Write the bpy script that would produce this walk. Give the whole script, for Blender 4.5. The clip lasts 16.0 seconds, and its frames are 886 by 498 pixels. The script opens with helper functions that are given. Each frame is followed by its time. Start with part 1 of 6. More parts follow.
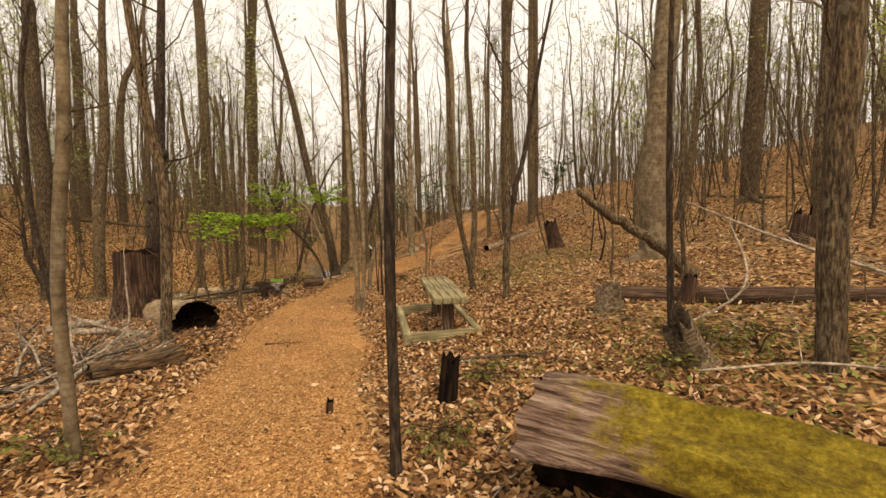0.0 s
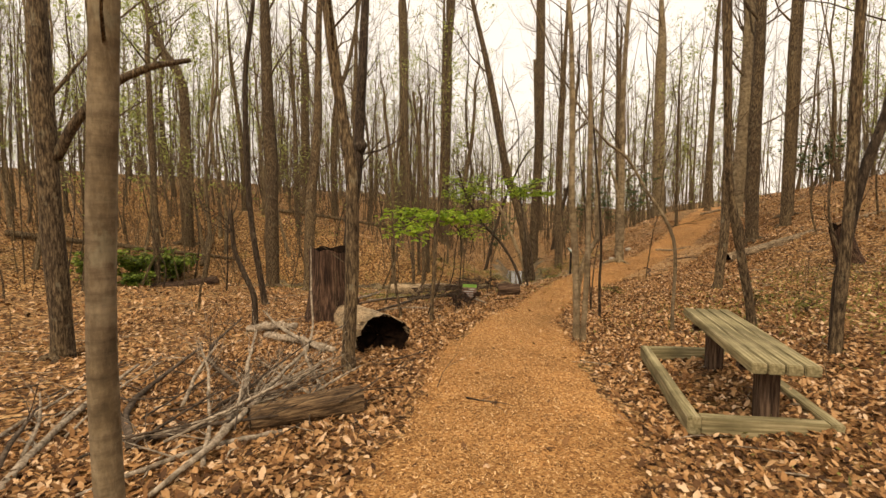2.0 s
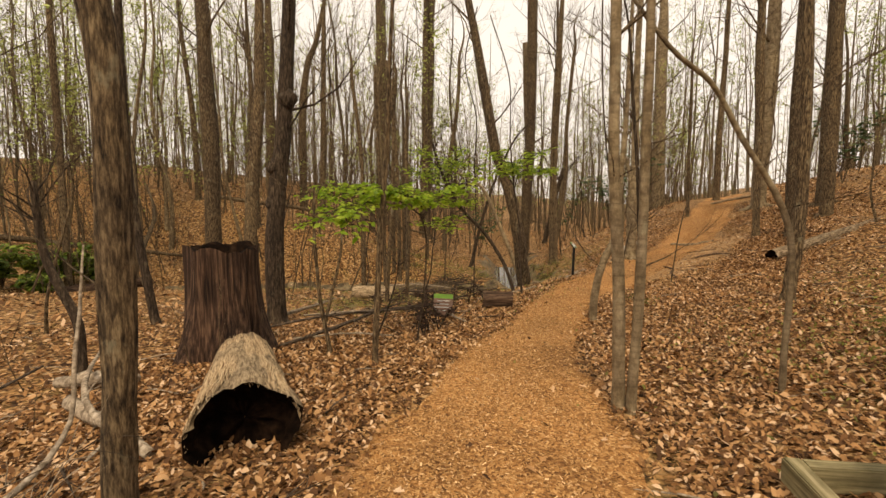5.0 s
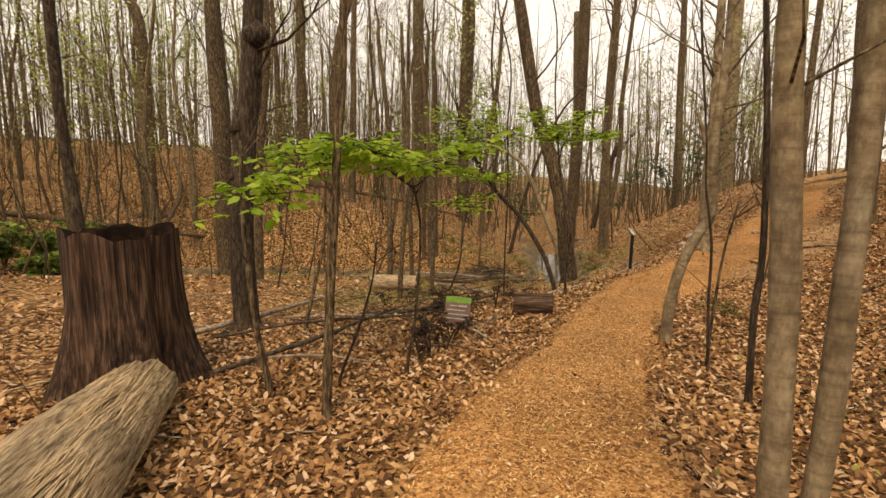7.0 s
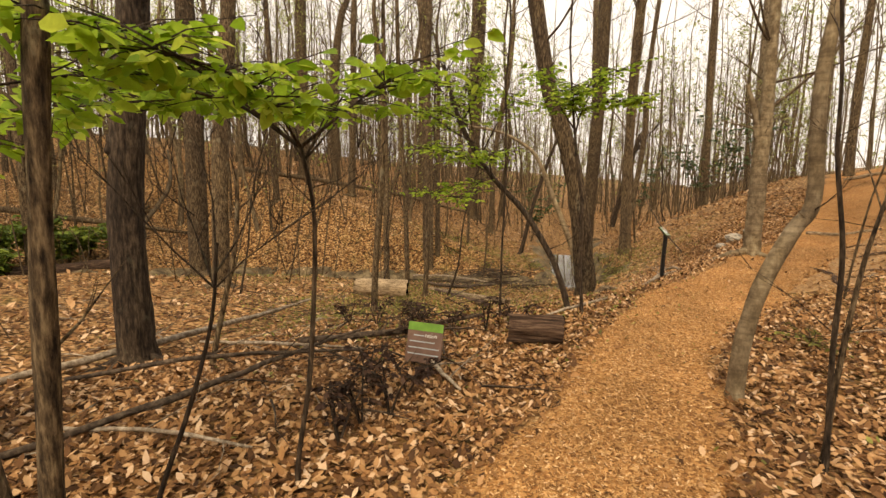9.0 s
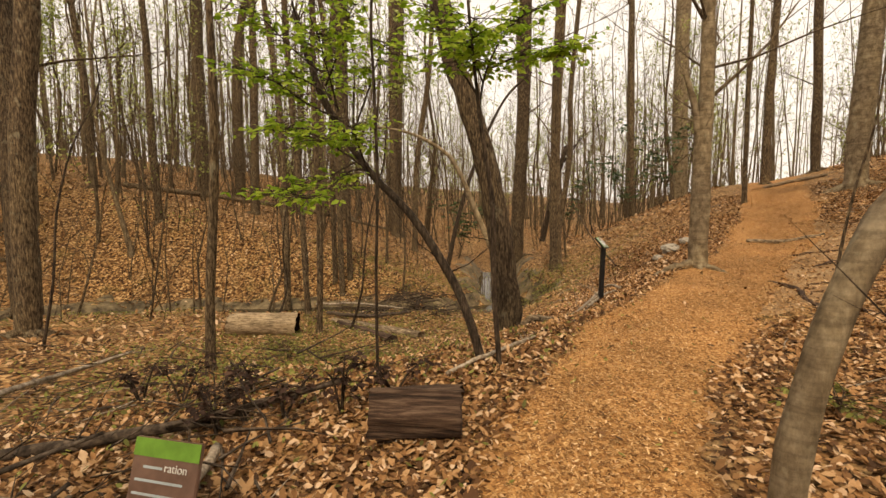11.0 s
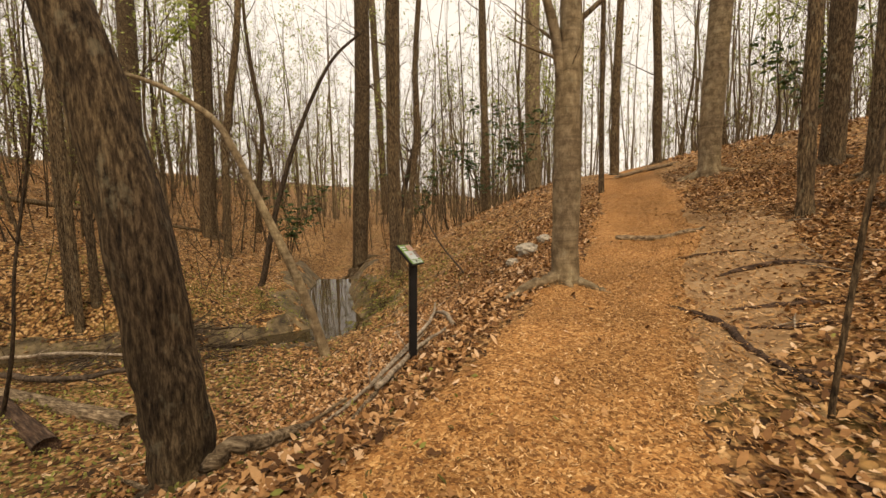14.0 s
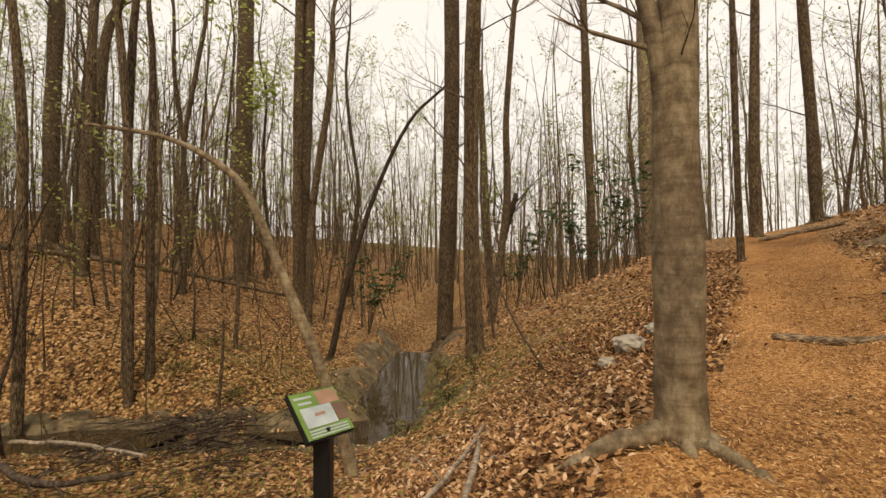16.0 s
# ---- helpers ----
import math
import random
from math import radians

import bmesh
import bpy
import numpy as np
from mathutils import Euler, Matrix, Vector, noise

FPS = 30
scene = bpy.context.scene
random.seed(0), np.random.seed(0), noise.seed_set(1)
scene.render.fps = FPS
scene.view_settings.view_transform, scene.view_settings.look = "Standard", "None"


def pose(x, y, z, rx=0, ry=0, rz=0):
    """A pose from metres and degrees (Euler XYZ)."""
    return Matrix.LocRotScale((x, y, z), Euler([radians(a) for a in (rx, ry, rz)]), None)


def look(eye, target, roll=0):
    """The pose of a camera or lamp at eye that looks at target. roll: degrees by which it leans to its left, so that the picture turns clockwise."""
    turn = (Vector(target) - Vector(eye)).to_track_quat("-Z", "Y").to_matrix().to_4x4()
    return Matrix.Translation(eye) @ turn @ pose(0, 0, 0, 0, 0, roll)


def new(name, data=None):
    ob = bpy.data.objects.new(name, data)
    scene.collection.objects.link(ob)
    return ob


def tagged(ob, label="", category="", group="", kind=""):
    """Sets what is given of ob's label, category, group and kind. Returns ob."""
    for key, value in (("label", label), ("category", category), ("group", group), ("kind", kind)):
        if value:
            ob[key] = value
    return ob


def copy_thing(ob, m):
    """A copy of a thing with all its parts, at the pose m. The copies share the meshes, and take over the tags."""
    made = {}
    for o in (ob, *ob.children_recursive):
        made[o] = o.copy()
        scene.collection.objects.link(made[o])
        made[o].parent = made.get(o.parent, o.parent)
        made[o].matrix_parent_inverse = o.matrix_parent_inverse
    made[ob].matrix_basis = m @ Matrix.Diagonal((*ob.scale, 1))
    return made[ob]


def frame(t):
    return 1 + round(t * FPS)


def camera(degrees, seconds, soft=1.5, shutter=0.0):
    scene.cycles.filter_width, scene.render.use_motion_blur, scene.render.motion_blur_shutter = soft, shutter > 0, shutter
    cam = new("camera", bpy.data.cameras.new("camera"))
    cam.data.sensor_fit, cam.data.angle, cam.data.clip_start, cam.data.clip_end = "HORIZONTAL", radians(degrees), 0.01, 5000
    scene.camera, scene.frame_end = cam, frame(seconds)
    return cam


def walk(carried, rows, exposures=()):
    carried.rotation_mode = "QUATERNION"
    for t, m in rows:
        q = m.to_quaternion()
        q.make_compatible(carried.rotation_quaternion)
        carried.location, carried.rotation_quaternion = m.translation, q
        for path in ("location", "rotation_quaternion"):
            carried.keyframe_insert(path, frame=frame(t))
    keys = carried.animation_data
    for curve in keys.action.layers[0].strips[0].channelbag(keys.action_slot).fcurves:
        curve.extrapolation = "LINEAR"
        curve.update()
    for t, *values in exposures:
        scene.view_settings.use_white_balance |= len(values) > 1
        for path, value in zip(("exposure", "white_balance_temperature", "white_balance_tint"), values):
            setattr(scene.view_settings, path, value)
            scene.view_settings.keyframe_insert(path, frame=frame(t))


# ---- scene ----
cam = camera(87.0, 16.0)
LEVEL = pose(0, 0, 0.4, -1.604)
PATH = [
    (0, (-0.014, 0.537, 1.105), (-0.035, 2.534, 1.004), -1.1),
    (0.5, (-0.194, 1.155, 1.108), (-0.249, 3.15, 0.992), -1.1),
    (1, (-0.45, 1.695, 1.157), (-0.66, 3.68, 1.031), -0.9),
    (1.5, (-0.701, 2.227, 1.163), (-1.281, 4.137, 1.045), -0.3),
    (2, (-1.059, 2.667, 1.175), (-1.821, 4.513, 1.068), 0.1),
    (2.5, (-1.222, 3.189, 1.126), (-1.973, 5.04, 1.02), 0.1),
    (3, (-1.33, 3.718, 1.098), (-2.015, 5.593, 0.979), -0.1),
    (5.5, (-2.008, 6.353, 1.046), (-2.749, 8.204, 0.896), 0.3),
    (6, (-2.117, 6.902, 1.034), (-2.911, 8.728, 0.848), 0.6),
    (6.5, (-2.212, 7.354, 0.993), (-3.053, 9.157, 0.793), 0.5),
    (7, (-2.293, 7.872, 0.973), (-3.174, 9.655, 0.763), 0.6),
    (7.5, (-2.416, 8.324, 0.947), (-3.365, 10.071, 0.732), 0.8),
    (8, (-2.467, 8.837, 0.936), (-3.452, 10.563, 0.716), 0.9),
    (8.5, (-2.63, 9.25, 0.897), (-3.607, 10.98, 0.672), 0.9),
    (9, (-2.683, 9.769, 0.848), (-3.622, 11.521, 0.628), 0.9),
    (11.5, (-3.001, 12.512, 0.643), (-3.615, 14.411, 0.517), -0.4),
    (12, (-3.026, 13.147, 0.605), (-3.547, 15.073, 0.476), -0.5),
    (12.5, (-3.011, 13.792, 0.598), (-3.437, 15.742, 0.464), -0.8),
    (13, (-2.901, 14.437, 0.604), (-3.223, 16.406, 0.462), -0.9),
    (13.5, (-2.801, 15.027, 0.628), (-3.034, 17.007, 0.469), -0.9),
    (14, (-2.577, 15.627, 0.632), (-2.74, 17.614, 0.47), -0.9),
    (14.5, (-2.473, 16.223, 0.681), (-2.672, 18.206, 0.513), -0.9),
    (15, (-2.33, 16.788, 0.703), (-2.645, 18.758, 0.567), -0.6),
    (15.5, (-2.25, 17.295, 0.749), (-2.74, 19.234, 0.707), -0.4),
    (16, (-2.098, 17.75, 0.832), (-2.725, 19.647, 0.939), -0.2),
]
walk(cam, [(t, LEVEL @ look(eye, target, roll)) for t, eye, target, roll in PATH],
     exposures=[(0.0, 0.7, 8000, 13), (2.0, 0.72, 8000, 13), (3.0, 0.6, 8000, 13), (6.5, 0.73, 8000, 13), (9.0, 0.88, 8000, 13), (11.5, 0.68, 8000, 13), (14.0, 0.62, 8000, 13), (16.0, 0.53, 7500, 12)])

# ---- sky and sun: a bright overcast spring day ----
world = bpy.data.worlds.new("overcast_sky")
scene.world = world
world.use_nodes = True
wn, wl = world.node_tree.nodes, world.node_tree.links
wn.clear()
sky = wn.new("ShaderNodeTexSky")
sky.sky_type, sky.sun_disc = "NISHITA", False
sky.sun_elevation, sky.sun_rotation = radians(52), radians(200)
sky.air_density, sky.dust_density, sky.ozone_density = 1.0, 6.0, 1.0
cloud = wn.new("ShaderNodeMixRGB")
cloud.inputs["Fac"].default_value = 0.86
cloud.inputs["Color2"].default_value = (7.65, 7.6, 7.5, 1)
bg = wn.new("ShaderNodeBackground")
bg.inputs["Strength"].default_value = 0.1
wout = wn.new("ShaderNodeOutputWorld")
wl.new(sky.outputs["Color"], cloud.inputs["Color1"])
wl.new(cloud.outputs["Color"], bg.inputs["Color"])
wl.new(bg.outputs["Background"], wout.inputs["Surface"])
sun = new("sun", bpy.data.lights.new("sun", "SUN"))
sun.data.energy, sun.data.angle, sun.data.color = 1.5, radians(12), (1.0, 0.87, 0.7)
sun.matrix_world = pose(0, 0, 40, 38, 0, 20)


# ---- materials ----
def material(name, roughness=0.85, metal=0.0):
    m = bpy.data.materials.new(name)
    m.use_nodes = True
    n = m.node_tree.nodes
    b = n["Principled BSDF"]
    b.inputs["Roughness"].default_value = roughness
    b.inputs["Metallic"].default_value = metal
    b.inputs["Specular IOR Level"].default_value = 0.25
    return m, n, m.node_tree.links, b


def ramp(n, l, source, stops):
    r = n.new("ShaderNodeValToRGB")
    e = r.color_ramp.elements
    while len(e) < len(stops):
        e.new(0.5)
    for k, (at, c) in enumerate(stops):
        e[k].position, e[k].color = at, (*c, 1)
    l.new(source, r.inputs["Fac"])
    return r.outputs["Color"]


def coords(n, l, scale, space="Object"):
    if space == "World":
        src = n.new("ShaderNodeNewGeometry").outputs["Position"]
    else:
        src = n.new("ShaderNodeTexCoord").outputs["Object"]
    mp = n.new("ShaderNodeMapping")
    mp.inputs["Scale"].default_value = scale
    l.new(src, mp.inputs["Vector"])
    return mp.outputs["Vector"]


def noise_tex(n, l, vec, scale, detail=5.0, rough=0.6):
    t = n.new("ShaderNodeTexNoise")
    t.inputs["Scale"].default_value, t.inputs["Detail"].default_value, t.inputs["Roughness"].default_value = scale, detail, rough
    l.new(vec, t.inputs["Vector"])
    return t.outputs["Fac"]


def mix(n, l, fac, a, b, mode="MIX"):
    m = n.new("ShaderNodeMixRGB")
    m.blend_type = mode
    for socket, v in (("Fac", fac), ("Color1", a), ("Color2", b)):
        if isinstance(v, (int, float)):
            m.inputs[socket].default_value = v
        elif isinstance(v, tuple):
            m.inputs[socket].default_value = (*v, 1)
        else:
            l.new(v, m.inputs[socket])
    return m.outputs["Color"]


def bump(n, l, b, height, strength, distance):
    t = n.new("ShaderNodeBump")
    t.inputs["Strength"].default_value, t.inputs["Distance"].default_value = strength, distance
    l.new(height, t.inputs["Height"])
    l.new(t.outputs["Normal"], b.inputs["Normal"])


def bark_material(name, low, mid, high, furrow, relief, banded=0.0):
    """Bark with long furrows, lichen patches, cross bands and fine grain."""
    m, n, l, b = material(name, 0.92)
    v = coords(n, l, (furrow, furrow, furrow * (0.2 if furrow > 4 else 0.7)))
    ridges = noise_tex(n, l, v, 2.2, 9, 0.7)
    patch = noise_tex(n, l, coords(n, l, (1.3, 1.3, 0.5)), 2.0, 4, 0.55)
    grain = noise_tex(n, l, coords(n, l, (70, 70, 18)), 1.0, 3)
    col = ramp(n, l, ridges, [(0.37, low), (0.5, mid), (0.64, high)])
    lichen = ramp(n, l, patch, [(0.4, (0.82, 0.82, 0.82)), (0.68, (1.18, 1.2, 1.12))])
    col = mix(n, l, 1.0, col, lichen, "MULTIPLY")
    if banded:
        bands = noise_tex(n, l, coords(n, l, (3, 3, 26)), 1.0, 5, 0.7)
        col = mix(n, l, banded, col, ramp(n, l, bands, [(0.36, (0.45, 0.43, 0.4)), (0.5, (1, 1, 1)), (0.68, (1.35, 1.35, 1.3))]), "MULTIPLY")
    fleck = noise_tex(n, l, coords(n, l, (1.6, 1.6, 1.1)), 5.0, 6, 0.65)
    share = 0.12 if high[0] < 0.15 else 0.4
    col = mix(n, l, ramp(n, l, fleck, [(0.58, (0, 0, 0)), (0.66, (share, share, share))]), col, (0.3, 0.28, 0.2))
    tone = n.new("ShaderNodeObjectInfo")
    col = mix(n, l, 1.0, col, ramp(n, l, tone.outputs["Random"], [(0.0, (0.78, 0.76, 0.74)), (1.0, (1.2, 1.18, 1.12))]), "MULTIPLY")
    l.new(mix(n, l, 0.35, col, grain, "OVERLAY"), b.inputs["Base Color"])
    bump(n, l, b, mix(n, l, 0.3, ridges, grain), 0.9, relief)
    return m


BARK = {
    "grey": bark_material("grey_brown_bark", (0.014, 0.009, 0.0055), (0.09, 0.062, 0.037), (0.245, 0.183, 0.116), 20, 0.035),
    "dark": bark_material("dark_bark", (0.012, 0.008, 0.006), (0.042, 0.029, 0.02), (0.11, 0.08, 0.058), 16, 0.03),
    "pale": bark_material("pale_smooth_bark", (0.11, 0.081, 0.05), (0.185, 0.141, 0.092), (0.29, 0.234, 0.162), 4, 0.014, 0.5),
    # Lighter and flatter than grey: distance haze is put into the bark colour.
    "far": bark_material("haze_lightened_bark", (0.05, 0.035, 0.021), (0.138, 0.101, 0.063), (0.265, 0.206, 0.137), 9, 0.012, 0.25),
}


def litter_ground():
    """Packed fallen leaves over dark soil."""
    m, n, l, b = material("leaf_litter_soil", 0.95)
    v = coords(n, l, (1, 1, 1), "World")
    warp = n.new("ShaderNodeTexNoise")
    warp.inputs["Scale"].default_value = 9
    l.new(v, warp.inputs["Vector"])
    wv = mix(n, l, 0.08, v, warp.outputs["Color"])
    vor = n.new("ShaderNodeTexVoronoi")
    vor.inputs["Scale"].default_value = 17
    l.new(wv, vor.inputs["Vector"])
    sep = n.new("ShaderNodeSeparateColor")
    l.new(vor.outputs["Color"], sep.inputs["Color"])
    leaf = ramp(n, l, sep.outputs["Red"], [(0.0, (0.03, 0.014, 0.006)), (0.3, (0.21, 0.103, 0.037)), (0.65, (0.44, 0.25, 0.098)), (1.0, (0.62, 0.41, 0.2))])
    # Each leaf cell is darkened towards its rim.
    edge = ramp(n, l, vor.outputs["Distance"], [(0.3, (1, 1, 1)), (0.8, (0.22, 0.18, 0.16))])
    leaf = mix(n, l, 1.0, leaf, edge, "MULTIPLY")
    big = noise_tex(n, l, v, 0.55, 5, 0.6)
    leaf = mix(n, l, ramp(n, l, big, [(0.52, (0, 0, 0)), (0.74, (0.35, 0.35, 0.35))]), leaf, (0.08, 0.048, 0.026))
    moss = noise_tex(n, l, v, 0.9, 6, 0.7)
    leaf = mix(n, l, ramp(n, l, moss, [(0.56, (0, 0, 0)), (0.7, (0.45, 0.45, 0.45))]), leaf, (0.16, 0.13, 0.035))
    l.new(leaf, b.inputs["Base Color"])
    bump(n, l, b, mix(n, l, 0.5, vor.outputs["Distance"], noise_tex(n, l, v, 30, 4)), 0.9, 0.03)
    return m


def mulch():
    m, n, l, b = material("wood_mulch", 0.95)
    v = coords(n, l, (1, 1, 1), "World")
    warp = n.new("ShaderNodeTexNoise")
    warp.inputs["Scale"].default_value = 26
    l.new(v, warp.inputs["Vector"])
    wv = mix(n, l, 0.05, v, warp.outputs["Color"])
    vor = n.new("ShaderNodeTexVoronoi")
    vor.inputs["Scale"].default_value = 60
    l.new(wv, vor.inputs["Vector"])
    sep = n.new("ShaderNodeSeparateColor")
    l.new(vor.outputs["Color"], sep.inputs["Color"])
    col = ramp(n, l, sep.outputs["Green"], [(0.0, (0.13, 0.055, 0.018)), (0.4, (0.33, 0.157, 0.053)), (0.8, (0.48, 0.255, 0.092)), (1.0, (0.63, 0.39, 0.17))])
    big = noise_tex(n, l, v, 1.1, 5, 0.6)
    col = mix(n, l, 1.0, col, ramp(n, l, big, [(0.33, (0.68, 0.66, 0.64)), (0.66, (1.16, 1.15, 1.14))]), "MULTIPLY")
    l.new(col, b.inputs["Base Color"])
    bump(n, l, b, mix(n, l, 0.5, vor.outputs["Distance"], noise_tex(n, l, v, 70, 3)), 0.8, 0.015)
    return m


def dirt():
    m, n, l, b = material("bare_trodden_dirt", 0.95)
    v = coords(n, l, (1, 1, 1), "World")
    a = noise_tex(n, l, v, 2.2, 8, 0.65)
    col = ramp(n, l, a, [(0.3, (0.17, 0.1, 0.048)), (0.5, (0.33, 0.21, 0.108)), (0.7, (0.46, 0.33, 0.19))])
    l.new(col, b.inputs["Base Color"])
    bump(n, l, b, noise_tex(n, l, v, 24, 6, 0.7), 0.7, 0.02)
    return m


def island_material(name, stops, roughness=0.85, through_light=0.0):
    """A colour for every separate leaf or chip."""
    m, n, l, b = material(name, roughness)
    g = n.new("ShaderNodeNewGeometry")
    col = ramp(n, l, g.outputs["Random Per Island"], stops)
    fine = noise_tex(n, l, coords(n, l, (40, 40, 40), "World"), 1.0, 3)
    col = mix(n, l, 0.3, col, fine, "OVERLAY")
    l.new(col, b.inputs["Base Color"])
    if through_light:
        t = n.new("ShaderNodeBsdfTranslucent")
        l.new(col, t.inputs["Color"])
        s = n.new("ShaderNodeMixShader")
        s.inputs["Fac"].default_value = through_light
        l.new(b.outputs["BSDF"], s.inputs[1])
        l.new(t.outputs["BSDF"], s.inputs[2])
        l.new(s.outputs["Shader"], n["Material Output"].inputs["Surface"])
    return m


def wood_material(name, low, mid, high, stretch=(2, 30, 30), relief=0.012, roughness=0.9, space="Object"):
    """Weathered wood; the grain runs along the object's x."""
    m, n, l, b = material(name, roughness)
    g = noise_tex(n, l, coords(n, l, stretch, space), 1.0, 6, 0.65)
    p = noise_tex(n, l, coords(n, l, (2.5, 2.5, 2.5), space), 1.2, 5, 0.6)
    col = ramp(n, l, g, [(0.36, low), (0.5, mid), (0.64, high)])
    col = mix(n, l, 1.0, col, ramp(n, l, p, [(0.35, (0.7, 0.7, 0.7)), (0.65, (1.2, 1.2, 1.2))]), "MULTIPLY")
    l.new(col, b.inputs["Base Color"])
    bump(n, l, b, g, 1.0, relief)
    return m


def mossy_wood():
    """Bleached rotten wood, its far half overgrown with yellow-green moss."""
    m, n, l, b = material("mossy_rotten_wood", 0.95)
    g = noise_tex(n, l, coords(n, l, (2.6, 40, 40)), 1.0, 8, 0.72)
    wood = ramp(n, l, g, [(0.38, (0.028, 0.014, 0.009)), (0.5, (0.17, 0.105, 0.074)), (0.66, (0.42, 0.31, 0.235))])
    v = coords(n, l, (1, 1, 1))
    sep = n.new("ShaderNodeSeparateXYZ")
    l.new(v, sep.inputs["Vector"])
    edge = noise_tex(n, l, v, 3.5, 6, 0.7)
    add = n.new("ShaderNodeMath")
    add.operation = "MULTIPLY_ADD"
    add.inputs[1].default_value, add.inputs[2].default_value = 1.9, 0.0
    l.new(edge, add.inputs[0])
    tot = n.new("ShaderNodeMath")
    tot.operation = "ADD"
    l.new(add.outputs[0], tot.inputs[0])
    l.new(sep.outputs["X"], tot.inputs[1])
    up = n.new("ShaderNodeMath")
    up.operation = "MULTIPLY_ADD"
    up.inputs[1].default_value = 1.8
    l.new(sep.outputs["Z"], up.inputs[0])
    l.new(tot.outputs[0], up.inputs[2])
    mask = ramp(n, l, up.outputs[0], [(0.0, (0, 0, 0)), (1.0, (1, 1, 1))])
    cut = n.new("ShaderNodeMapRange")
    cut.inputs["From Min"].default_value, cut.inputs["From Max"].default_value = 1.72, 2.0
    l.new(up.outputs[0], cut.inputs["Value"])
    fuzz = noise_tex(n, l, coords(n, l, (45, 45, 45)), 1.0, 5, 0.7)
    moss = ramp(n, l, noise_tex(n, l, coords(n, l, (9, 14, 14)), 1.0, 8, 0.75), [(0.34, (0.09, 0.06, 0.008)), (0.5, (0.2, 0.145, 0.014)), (0.66, (0.34, 0.26, 0.03))])
    moss = mix(n, l, 0.6, moss, ramp(n, l, fuzz, [(0.36, (0.25, 0.25, 0.25)), (0.64, (0.8, 0.8, 0.8))]), "OVERLAY")
    l.new(mix(n, l, cut.outputs["Result"], wood, moss), b.inputs["Base Color"])
    bump(n, l, b, mix(n, l, cut.outputs["Result"], g, fuzz), 1.0, 0.03)
    return m


def plain(name, colour, roughness=0.6, metal=0.0, vary=0.25):
    m, n, l, b = material(name, roughness, metal)
    f = noise_tex(n, l, coords(n, l, (9, 9, 9)), 1.0, 5)
    dark, light = tuple(c * (1 - vary) for c in colour), tuple(min(1, c * (1 + vary)) for c in colour)
    l.new(ramp(n, l, f, [(0.3, dark), (0.7, light)]), b.inputs["Base Color"])
    bump(n, l, b, f, 0.15, 0.004)
    return m


LITTER = litter_ground()
MULCH = mulch()
DIRT = dirt()
DEAD_LEAF = island_material("dead_oak_leaf", [(0.0, (0.045, 0.021, 0.009)), (0.3, (0.17, 0.08, 0.031)), (0.6, (0.36, 0.188, 0.075)), (0.85, (0.52, 0.315, 0.155)), (1.0, (0.7, 0.51, 0.34))], 0.75, 0.15)
CHIP = island_material("wood_chip", [(0.0, (0.13, 0.06, 0.022)), (0.3, (0.34, 0.178, 0.066)), (0.8, (0.5, 0.288, 0.118)), (1.0, (0.74, 0.51, 0.28))], 0.9)
GREEN_LEAF = island_material("fresh_green_leaf", [(0.0, (0.15, 0.27, 0.02)), (0.5, (0.29, 0.45, 0.04)), (1.0, (0.46, 0.56, 0.08))], 0.5, 0.55)
PALE_LEAF = island_material("pale_spring_leaf", [(0.0, (0.19, 0.23, 0.06)), (0.6, (0.33, 0.38, 0.11)), (1.0, (0.5, 0.54, 0.2))], 0.6, 0.8)
DARK_LEAF = island_material("evergreen_leaf", [(0.0, (0.02, 0.045, 0.015)), (1.0, (0.07, 0.12, 0.035))], 0.45, 0.2)
HERB = island_material("ground_herb_leaf", [(0.0, (0.11, 0.1, 0.03)), (0.6, (0.2, 0.21, 0.05)), (1.0, (0.33, 0.34, 0.09))], 0.6, 0.4)
TIMBER = wood_material("weathered_greenish_timber", (0.13, 0.11, 0.055), (0.24, 0.205, 0.11), (0.36, 0.31, 0.185), (1.5, 34, 34), 0.004)
LOG_BARK = wood_material("stringy_log_bark", (0.05, 0.033, 0.02), (0.2, 0.145, 0.09), (0.42, 0.33, 0.22), (7, 42, 42), 0.04)
ROT_TOP = wood_material("crumbling_stump_heartwood", (0.03, 0.02, 0.013), (0.11, 0.076, 0.048), (0.24, 0.18, 0.12), (16, 16, 16), 0.03)
WITHERED = island_material("withered_dark_leaf", [(0.0, (0.018, 0.009, 0.006)), (0.6, (0.045, 0.022, 0.014)), (1.0, (0.1, 0.055, 0.035))], 0.8, 0.1)
STRAW = island_material("pale_bark_fibre", [(0.0, (0.22, 0.145, 0.08)), (0.3, (0.42, 0.3, 0.175)), (1.0, (0.62, 0.48, 0.31))], 0.9)
SHRUB_LEAF = island_material("olive_green_shrub_leaf", [(0.0, (0.05, 0.09, 0.02)), (0.5, (0.14, 0.21, 0.035)), (1.0, (0.28, 0.36, 0.06))], 0.45, 0.3)
BROWN_LOG = wood_material("stringy_brown_log_wood", (0.03, 0.017, 0.009), (0.13, 0.08, 0.042), (0.29, 0.19, 0.1), (5, 45, 45), 0.04)
SHAGGY = wood_material("shaggy_pale_bark", (0.12, 0.08, 0.045), (0.34, 0.25, 0.15), (0.52, 0.4, 0.26), (7, 50, 50), 0.04)
# Near-black for hollow ends; also paints the shade under the mossy log.
LOG_END_AND_SHADE = wood_material("charred_and_shaded_wood", (0.003, 0.002, 0.0015), (0.008, 0.0045, 0.003), (0.022, 0.012, 0.007), (9, 9, 9), 0.02)
